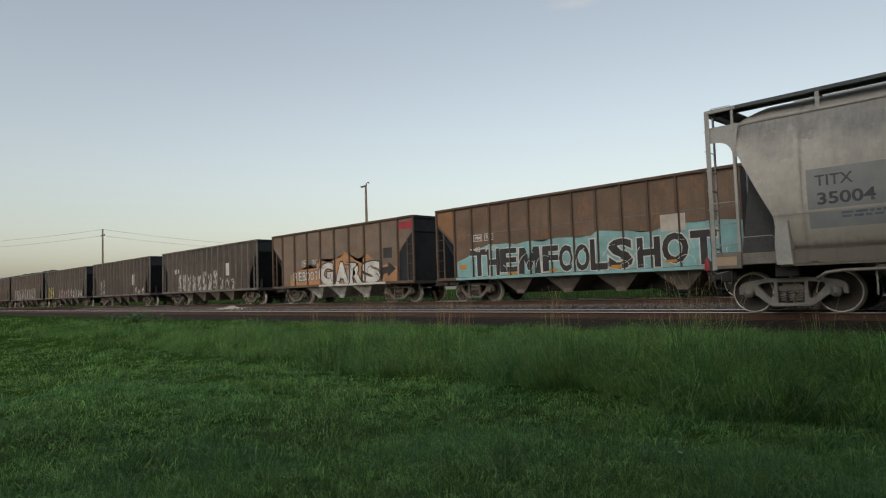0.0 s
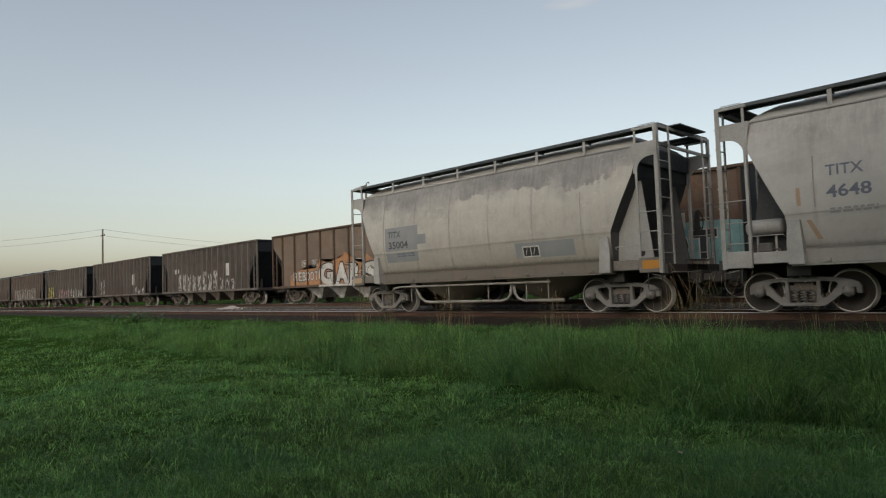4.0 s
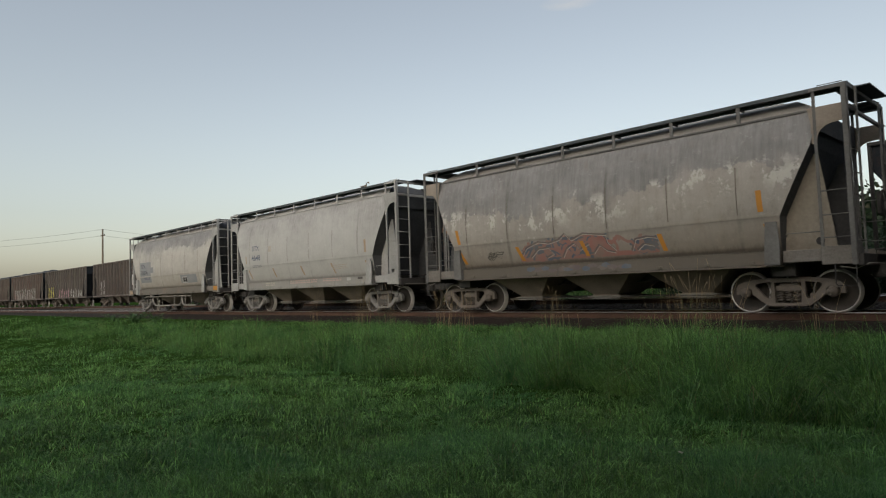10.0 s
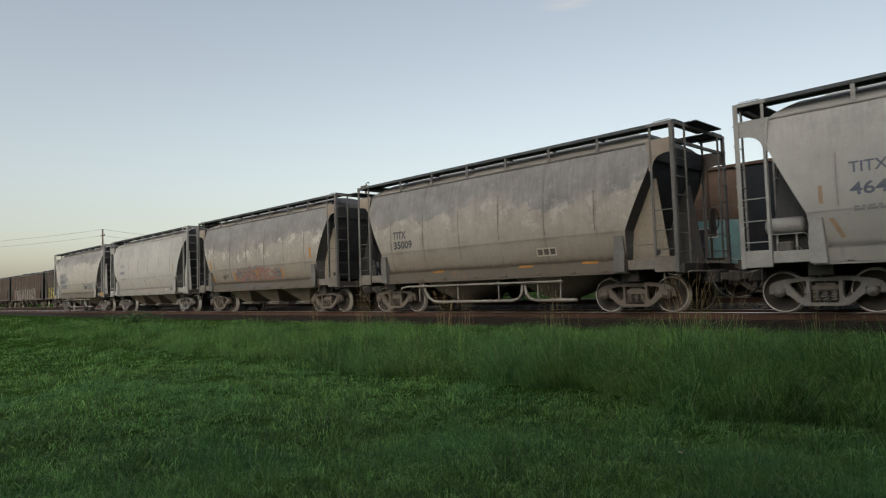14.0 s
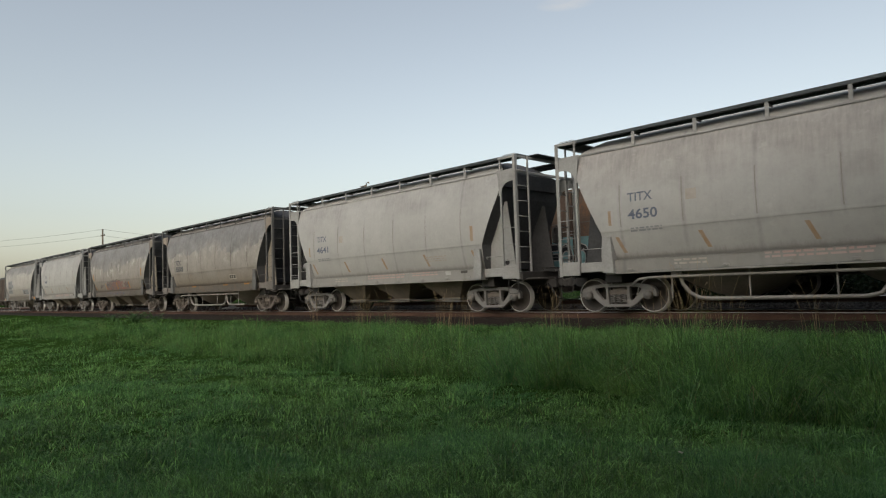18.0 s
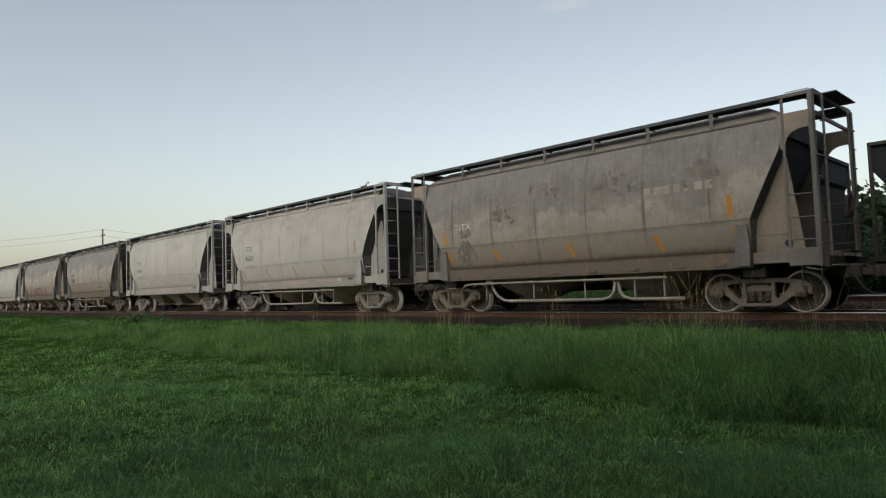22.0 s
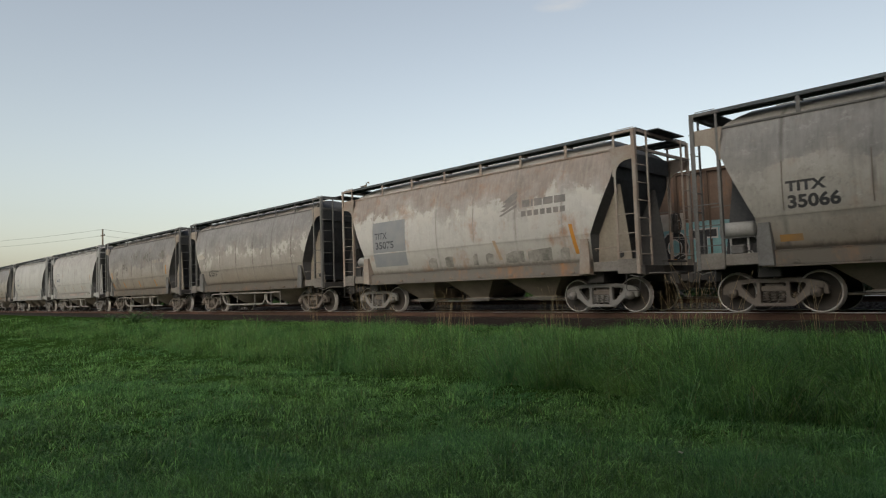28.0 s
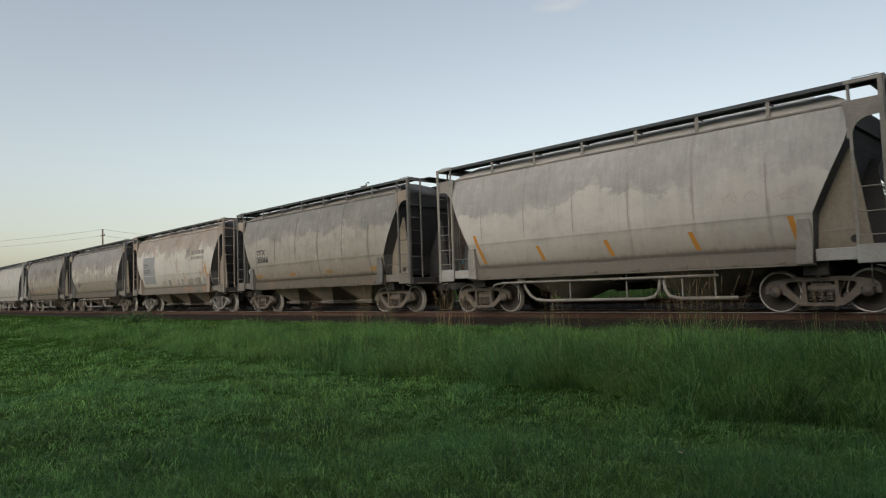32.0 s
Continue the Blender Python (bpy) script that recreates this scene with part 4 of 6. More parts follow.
SEAM_DARK = worn("seam_dark", (0.12, 0.10, 0.085), (0.07, 0.06, 0.05), 0.7, 5)
BAY_TAN = worn("bay_tan", (0.235, 0.20, 0.165), (0.11, 0.09, 0.072), 0.7, 3, 0.8)
BAY_DARK = worn("bay_dark", (0.25, 0.22, 0.19), (0.12, 0.10, 0.085), 0.7, 3, 0.8)


def spec(label, bays, base, film, film_z, film_amount, streak, rust, low, seed, clean, peel=0.0):
    return dict(label=label, bays=bays, paint=car_paint("hopper_paint", base, film, film_z, film_amount, streak, rust, low, seed, peel, 0.7 if film[0] > 0.195 else 0.14),
                frame=PALE if clean else DULL, seam=SEAM_PALE if clean else SEAM_DARK, truck=TRUCK_PALE if clean else M_TRUCK,
                beam=PALE if clean and streak < 0.3 else SILL_GRIME, sill=car_paint("sill_paint", tuple(c * (1.0 if streak < 0.28 else 0.82) for c in base), film, 9.0, 0.0, min(1.0, streak * 1.6), min(1.0, rust * 2.5), low, seed + 3), bay=BAY_TAN if bays == 3 else BAY_DARK, pipe=M_PIPE, tank=seed in (2.0, 5.0, 9.0, 10.0))


SPECS = [
    spec("pale grey covered hopper car with dark soot along the shoulder", 2, (0.405, 0.388, 0.362), FILM, 3.42, 0.84, 0.30, 0.15, 0.35, 1.0, True, 0.25),
    spec("clean light grey covered hopper car with three discharge bays", 3, GREY, (0.252, 0.246, 0.241), 3.45, 0.75, 0.15, 0.03, 0.10, 2.0, True),
    spec("brown-grimed covered hopper car with peeling film and red graffiti", 3, WARM, FILM, 2.95, 0.82, 0.40, 0.12, 0.55, 3.0, False, 0.9),
    spec("dirty tan covered hopper car with a dark peeling shoulder", 2, WARM, FILM, 3.15, 0.88, 0.42, 0.18, 0.6, 4.0, False, 0.4),
    spec("clean light grey covered hopper car with blue lettering", 3, GREY, (0.280, 0.273, 0.266), 3.75, 0.6, 0.12, 0.03, 0.10, 5.0, True),
    spec("light grey covered hopper car with rusty stencil bars", 2, GREY, (0.259, 0.241, 0.230), 3.4, 0.7, 0.15, 0.05, 0.12, 6.0, True),
    spec("rusty brown-grey covered hopper car with dark blotches", 2, (0.282, 0.258, 0.234), (0.130, 0.127, 0.127), 2.85, 0.80, 0.5, 0.3, 0.6, 7.0, False, 0.2),
    spec("brown-grey covered hopper car with a black sprayed scribble", 2, (0.294, 0.272, 0.250), (0.160, 0.157, 0.158), 3.05, 0.8, 0.40, 0.18, 0.6, 8.0, False, 0.8),
    spec("pale covered hopper car with peeling rust and a dark emblem", 3, (0.445, 0.435, 0.418), (0.185, 0.150, 0.130), 3.30, 0.85, 0.30, 0.75, 0.3, 9.0, True, 1.0),
    spec("evenly grey-brown grimed covered hopper car with black lettering", 3, (0.305, 0.290, 0.265), (0.140, 0.140, 0.140), 3.35, 0.75, 0.6, 0.2, 0.55, 10.0, False, 0.2),
    spec("grey-brown covered hopper car with orange stencil bars", 2, (0.465, 0.450, 0.430), (0.190, 0.193, 0.198), 3.05, 0.62, 0.28, 0.04, 0.5, 11.0, True, 0.6),
]

SPECS[10]["frame"] = worn("frame_mid", (0.25, 0.24, 0.225), (0.11, 0.10, 0.09), 0.75, 3, 0.65)
SPECS[10]["truck"] = M_TRUCK
SPECS[8]["frame"] = worn("frame_rusty", (0.275, 0.255, 0.232), (0.20, 0.125, 0.088), 0.75, 2.2, 0.75)
CARS = [hopper_car(s, i) for i, s in enumerate(SPECS)]
c1, c2, c3, c4, c5, c6, c7, c8, c9, c10, c11 = CARS
RUSTBAR = worn("rust_bar", (0.30, 0.20, 0.12), (0.36, 0.31, 0.26), 0.6, 6)
PINKPRINT = worn("print_pink", (0.40, 0.27, 0.25), (0.38, 0.34, 0.31), 0.7, 9)
SPRAY_RED = worn("spray_red", (0.27, 0.125, 0.11), (0.20, 0.165, 0.145), 0.95, 6)
SPRAY_DUSK = worn("spray_dusk", (0.115, 0.092, 0.095), (0.17, 0.145, 0.13), 0.9, 5)
SPRAY_BLUE = worn("spray_blue", (0.075, 0.10, 0.14), (0.15, 0.14, 0.14), 0.9, 5)
BLOTCH = worn("dark_blotch", (0.055, 0.055, 0.05), (0.12, 0.105, 0.09), 0.6, 5)
SOOT_STAIN = worn("soot_stain", (0.088, 0.083, 0.078), (0.20, 0.185, 0.168), 1.0, 9)
DULLORANGE = worn("reflector_grimy", (0.30, 0.165, 0.055), (0.17, 0.125, 0.085), 0.8, 7)
GREY_SMEAR = worn("grey_smear", (0.13, 0.125, 0.115), (0.36, 0.345, 0.32), 0.95, 9)
FADEDMARK = worn("print_dark_faded", (0.135, 0.13, 0.13), (0.27, 0.245, 0.225), 0.75, 7)
FAINT = worn("print_faint", (0.30, 0.275, 0.245), (0.20, 0.175, 0.15), 0.9, 9)
FADED = worn("print_faded", (0.40, 0.37, 0.33), (0.25, 0.22, 0.19), 0.7, 9)


def bar(car, x0, z0, x1, z1, mat, w=0.12, out=0.006):
    """A slanting stencil bar from its head x0, z0 to its foot x1, z1."""
    patch(car, "stencil_bar", [(x1, z1), (x1 + w, z1), (x0 + w, z0), (x0, z0)], mat, out)


def on_sill(car, name, pts, mat, y=-1.521):
    bm = bmesh.new()
    bm.faces.new([bm.verts.new((x, y, z)) for x, z in pts])
    return part(name, bm, mat, car)


def ragged(x0, x1, z0, z1, seed, n=56):
    """An irregular blot."""
    rng = random.Random(seed)
    cx, cz, rx, rz = (x0 + x1) / 2, (z0 + z1) / 2, (x1 - x0) / 2, (z1 - z0) / 2
    p = [rng.uniform(0, 6.28) for k in range(5)]
    wave = lambda a: 0.72 + 0.20 * math.sin(2 * a + p[0]) + 0.12 * math.sin(3 * a + p[1]) + 0.09 * math.sin(5 * a + p[2]) + 0.06 * math.sin(9 * a + p[3]) + 0.05 * math.sin(14 * a + p[4])
    return [(cx + rx * wave(a) * math.cos(a), cz + rz * wave(a) * math.sin(a)) for k in range(n) for a in [k * 2 * math.pi / n]]


def sprayed_line(car, pts, mat, w=0.035, out=0.011):
    """A sprayed line along points on the near side."""
    bm = bmesh.new()
    prev = None
    for k, (x, z) in enumerate(pts):
        a, b = pts[max(k - 1, 0)], pts[min(k + 1, len(pts) - 1)]
        d = Vector((-(b[1] - a[1]), b[0] - a[0])).normalized() * w / 2
        cur = [bm.verts.new((p, -(side_y(q) + out), q)) for p, q in ((x - d.x, z - d.y), (x + d.x, z + d.y))]
        if prev:
            bm.faces.new([prev[0], prev[1], cur[1], cur[0]])
        prev = cur
    return part("sprayed_line", bm, mat, car)


def sill_print(car, x0, x1, z, rows, mat, seed):
    rng = random.Random(seed)
    bm = bmesh.new()
    for r in range(rows):
        x = x0
        while x < x1:
            w = rng.uniform(0.08, 0.3)
            bm.faces.new([bm.verts.new((p, -1.5205, q)) for p, q in rect(x, min(x + w, x1), z - r * 0.085, z - r * 0.085 + 0.045)])
            x += w + 0.05
    return part("small_print", bm, mat, car)


# first car: grey panels, mark and number, reflectors, a red end marker
patch(c1, "stencil_panel", [(-4.25, 1.78), (-2.55, 1.78), (-2.55, 2.35), (-2.1, 2.35), (-2.1, 2.68), (-2.5, 2.68), (-2.5, 3.02), (-4.25, 3.02)], M_GREYPANEL, 0.004, "faded grey-blue number panel")
lettering(c1, "TITX", -4.09, 2.66, 0.22, M_MARK, 0.70, 0.004)
lettering(c1, "35004", -4.08, 2.27, 0.24, M_MARK, 1.06, 0.008)
small_print(c1, -3.65, 2.04, 2, 0.95, 0.045, M_BLUEMARK, 2)
patch(c1, "stencil_panel", rect(1.72, 3.80, 1.60, 2.05), M_GREYPANEL, 0.004, "faded grey-blue panel")
patch(c1, "notice_frame", rect(1.98, 2.60, 1.62, 1.95), M_WHITE, 0.008)
for k in range(2):
    patch(c1, "notice", rect(2.02 + 0.28 * k, 2.27 + 0.29 * k, 1.66, 1.91), M_BLACK, 0.011)
    bar(c1, 2.16 + 0.28 * k, 1.89, 2.08 + 0.28 * k, 1.70, M_WHITE, 0.022, 0.014)
on_sill(c1, "reflector", rect(5.80, 6.30, 1.12, 1.33), M_ORANGE, -1.536)
on_sill(c1, "reflector", rect(-6.30, -5.80, 1.10, 1.30), RUSTBAR, -1.536)
put_part("end_marker", "end_marker", lambda b: (rod(b, (-7.0, -0.35, 0.95), (-7.0, -0.35, 1.36), 0.02, 6), plate(b, [(-7.06, 1.02), (-6.92, 1.04), (-6.88, 1.18), (-6.95, 1.34), (-7.04, 1.30)], -0.40, -0.37)), M_RED, c1, None, "small red end-of-train marker")
# clean cars
for car, num, mat in ((c2, "4648", M_BLUEMARK), (c5, "4641", M_BLUEMARK), (c6, "4650", M_BLUEMARK)):
    lettering(car, "TITX", -4.12, 2.85, 0.22, mat, 0.68, 0.004)
    lettering(car, num, -4.12, 2.40, 0.24, mat, 0.80, 0.007)
    small_print(car, -4.08, 2.14, 2, 0.85, 0.04, M_GREYPANEL, 4)
    small_print(car, 2.3, 1.85, 3, 1.0, 0.04, FADED, 5)
    for x in (-4.55, -2.35, -0.05, 2.2, 4.45):
        bar(car, x, 1.97, x + 0.18, 1.56, RUSTBAR, 0.10)
    patch(car, "stencil_bar", rect(-4.70, -4.62, 2.28, 2.66), RUSTBAR, 0.006)
    patch(car, "stencil_bar", rect(4.50, 4.62, 2.26, 2.74), RUSTBAR, 0.006)
    patch(car, "notice", rect(-2.58, -2.32, 2.72, 2.98), FADED, 0.006)
    sill_print(car, -0.9, 1.2, 1.32, 2, PINKPRINT, 7)
    sill_print(car, 1.6, 2.9, 1.34, 2, PINKPRINT, 8)
    sill_print(car, -3.0, -2.2, 1.28, 2, FADED, 9)
    on_sill(car, "placard", rect(3.25, 3.5, 1.24, 1.36), M_WHITE)
    on_sill(car, "placard", rect(3.95, 4.25, 1.27, 1.35), BLOTCH)
# third car: a red and blue sprayed piece, orange bars
patch(c3, "graffiti", [(-2.29, 1.50), (-2.29, 1.64), (-2.04, 1.88), (-1.58, 2.02), (-0.86, 2.03), (-0.64, 2.18), (-0.45, 1.99), (-0.05, 2.14), (0.63, 2.05), (0.67, 1.85), (0.9, 1.63), (1.35, 1.61), (1.48, 1.87), (2.06, 1.88), (2.09, 1.52), (1.56, 1.50)], SPRAY_RED, 0.005, "red and blue sprayed letters")
rg = random.Random(17)
for k in range(16):
    x, z = -1.9 + 0.21 * k + rg.uniform(-0.1, 0.1), rg.uniform(1.17, 1.30)
    on_sill(c3, "graffiti", [(x + 0.17 * math.cos(a) * rg.uniform(0.6, 1.1), z + 0.075 * math.sin(a) * rg.uniform(0.6, 1.1)) for a in [q * math.pi / 5 for q in range(10)]], SPRAY_BLUE if k % 3 == 0 else SPRAY_DUSK, -1.5185 - 0.0003 * k)
spatter(c3, "sprayed_stroke", -2.3, 0.8, 1.52, 2.1, SPRAY_BLUE, 20, 3, 0.008, 0.06)
spatter(c3, "sprayed_stroke", -2.2, 2.0, 1.52, 2.05, SPRAY_RED, 18, 5, 0.009, 0.09)
spatter(c3, "sprayed_stroke", 1.3, 2.1, 1.52, 1.92, SPRAY_BLUE, 9, 4, 0.008, 0.07)
for pts in ([(-2.25, 1.66), (-2.02, 1.90), (-1.58, 2.04), (-1.22, 1.98), (-0.86, 2.05), (-0.64, 2.20), (-0.45, 2.01)], [(-0.45, 2.01), (-0.05, 2.16), (0.63, 2.07), (0.67, 1.87), (0.9, 1.65)], [(-1.9, 1.62), (-1.6, 1.84), (-1.25, 1.86), (-1.1, 1.68), (-1.35, 1.58)], [(-0.8, 1.56), (-0.62, 1.80), (-0.38, 1.92), (-0.2, 1.74), (0.1, 1.88)], [(0.2, 1.60), (0.42, 1.82), (0.62, 1.66), (0.86, 1.60)], [(1.35, 1.62), (1.48, 1.89), (1.80, 1.93), (2.06, 1.89)], [(1.5, 1.62), (1.7, 1.76), (1.95, 1.70)]):
    sprayed_line(c3, pts, SPRAY_DUSK, 0.05, 0.0115)
    sprayed_line(c3, [(x + 0.03, z - 0.03) for x, z in pts], FADED, 0.018, 0.013)
patch(c3, "graffiti", [(-2.1, 1.60), (-1.85, 1.86), (-1.5, 1.98), (-1.15, 1.92), (-1.3, 1.74), (-1.7, 1.66)], SPRAY_BLUE, 0.0075)
patch(c3, "graffiti", [(1.36, 1.56), (1.46, 1.84), (1.85, 1.88), (2.05, 1.75), (1.9, 1.58)], SPRAY_BLUE, 0.0075)
spatter(c3, "sprayed_stroke", -3.6, -2.85, 1.58, 1.86, BLOTCH, 9, 9, 0.008, 0.02)
for x0, z0, x1, z1 in ((-4.83, 2.64, -4.73, 2.18), (-4.77, 1.94, -4.55, 1.54), (-2.43, 1.95, -2.23, 1.53), (-0.18, 1.96, -0.02, 1.54), (2.09, 1.96, 2.2, 1.54), (4.50, 2.72, 4.52, 2.24), (4.60, 1.97, 4.72, 1.56)):
    bar(c3, x0, z0, x1, z1, M_ORANGE, 0.12, 0.015)
# fourth car
lettering(c4, "TITX", -4.22, 2.60, 0.25, M_MARK, 0.70, 0.012)
lettering(c4, "35009", -4.21, 2.25, 0.25, M_MARK, 0.98, 0.014)
patch(c4, "placard", rect(2.05, 2.75, 1.62, 1.86), FADED, 0.005)
for k in range(3):
    patch(c4, "placard_window", rect(2.10 + 0.22 * k, 2.27 + 0.22 * k, 1.66, 1.82), BLOTCH, 0.009)
for x in (-2.3, 1.4, 3.6):
    on_sill(c4, "reflector", rect(x, x + 0.5, 1.33, 1.40), M_ORANGE)
# seventh car
lettering(c7, "TITX", -4.26, 2.63, 0.20, M_WHITE, 0.76, 0.0)
def stain(car, x0, x1, z0, z1, n, mat, seed):
    """A ragged stain built up of small overlapping spots, thickest at its heart."""
    rng = random.Random(seed)
    cx, cz = (x0 + x1) / 2, (z0 + z1) / 2
    for k in range(n):
        x, z = cx + max(-1, min(1, rng.gauss(0, 0.45))) * (x1 - cx), cz + max(-1, min(1, rng.gauss(0, 0.45))) * (z1 - cz)
        w, h = rng.uniform(0.06, 0.20), rng.uniform(0.06, 0.22)
        patch(car, "stain", ragged(x - w, x + w, z - h, z + h, seed * 50 + k, 22), mat, 0.0045 + 0.0002 * k)


stain(c7, -4.2, -3.4, 1.5, 2.5, 22, SOOT_STAIN, 5)
for q, (x0, x1, z0, z1) in enumerate(((0.7, 2.2, 2.9, 3.7), (-2.7, -1.8, 2.7, 3.3), (-1.2, 0.3, 3.2, 3.8), (3.4, 4.4, 3.0, 3.6))):
    stain(c7, x0, x1, z0, z1, 14, SOOT_STAIN, 60 + q)
for k, w in enumerate((0.22, 0.3, 0.2, 0.2, 0.12, 0.24, 0.22)):
    patch(c7, "faded_print", rect(2.45 + 0.26 * k, 2.45 + 0.26 * k + w * 0.8, 2.92, 3.12), FAINT, 0.006)
for x0, z0, x1, z1 in ((-4.80, 2.63, -4.72, 2.2), (-4.72, 1.95, -4.57, 1.60), (-2.71, 1.93, -2.48, 1.58), (0.02, 1.93, 0.15, 1.55), (2.60, 1.93, 2.75, 1.54), (4.48, 2.70, 4.50, 2.2), (4.56, 1.95, 4.62, 1.58)):
    bar(c7, x0, z0, x1, z1, M_ORANGE)
# eighth car: black scribble
spatter(c8, "scribble", -4.1, -2.85, 1.78, 2.14, M_BLACK, 15, 12, 0.006, 0.015)
patch(c8, "pale_flake", ragged(-5.3, -4.4, 2.65, 3.1, 3), FADED, 0.004)
# ninth car: number panel, emblem and bars in place of the maker's name
patch(c9, "stencil_panel", rect(-4.36, -2.55, 1.66, 3.28), M_GREYPANEL, 0.004, "faded grey number panel")
lettering(c9, "TITX", -4.24, 2.66, 0.23, M_MARK, 0.70, 0.006)
lettering(c9, "35075", -4.22, 2.31, 0.25, M_MARK, 1.04, 0.008)
for k in range(4):
    z = 2.92 + 0.13 * k
    patch(c9, "emblem_stripe", [(1.80 + 0.05 * k, z), (1.90 + 0.1 * k, z - 0.02), (2.48, z + 0.20), (2.50, z + 0.29), (2.30, z + 0.22)], FADEDMARK, 0.006, "dark slanting emblem stripe")
for k, (x0, x1) in enumerate(((2.70, 2.98), (3.02, 3.10), (3.14, 3.42), (3.46, 3.80), (3.84, 4.22))):
    patch(c9, "name_bar", rect(x0, x1, 3.09, 3.30), FADEDMARK, 0.006)
for k in range(7):
    patch(c9, "name_bar", rect(2.66 + 0.23 * k, 2.83 + 0.23 * k, 2.82, 2.98), FADEDMARK, 0.006)
for k, (x0, x1) in enumerate(((-1.5, -1.1), (-0.7, -0.35), (0.55, 0.75), (1.1, 1.4), (1.9, 2.6), (2.75, 3.6), (3.9, 4.2))):
    patch(c9, "grey_smear", [(x0, 1.50), (x1, 1.50), (x1 + 0.03, 1.80 + 0.03 * (k % 3)), ((x0 + x1) / 2, 1.84), (x0 + 0.02, 1.76 + 0.04 * (k % 2))], GREY_SMEAR, 0.005)
bar(c9, 4.29, 2.45, 4.42, 1.62, M_ORANGE, 0.12)
bar(c9, 1.47, 2.2, 1.66, 1.6, RUSTBAR, 0.12)
# tenth car
lettering(c10, "TITX", -4.28, 2.62, 0.21, M_BLACK, 0.78, 0.012)
lettering(c10, "35066", -4.27, 2.26, 0.26, M_BLACK, 1.02, 0.014)
for x in (-4.5, -1.62, 1.14, 4.06):
    patch(c10, "reflector", rect(x, x + 0.46, 1.56, 1.71), DULLORANGE, 0.006, "grimy faded orange reflector")
# eleventh car
for x0, z0, x1, z1 in ((-4.72, 2.41, -4.40, 1.52), (-2.32, 1.93, -2.15, 1.51), (-0.09, 1.93, 0.08, 1.50), (2.23, 1.94, 2.38, 1.50), (4.46, 2.09, 4.58, 1.50)):
    bar(c11, x0, z0, x1, z1, M_ORANGE)
spatter(c11, "scuff", 3.1, 4.8, 2.45, 2.75, FADED, 9, 21, 0.006, 0.02)



# ---------------------------------------------------------------- parked coal cars
def flat_patch(car, name, pts, mat, y, label=""):
    bm = bmesh.new()
    bm.faces.new([bm.verts.new((x, y, z)) for x, z in pts])
    return part(name, bm, mat, car, label)


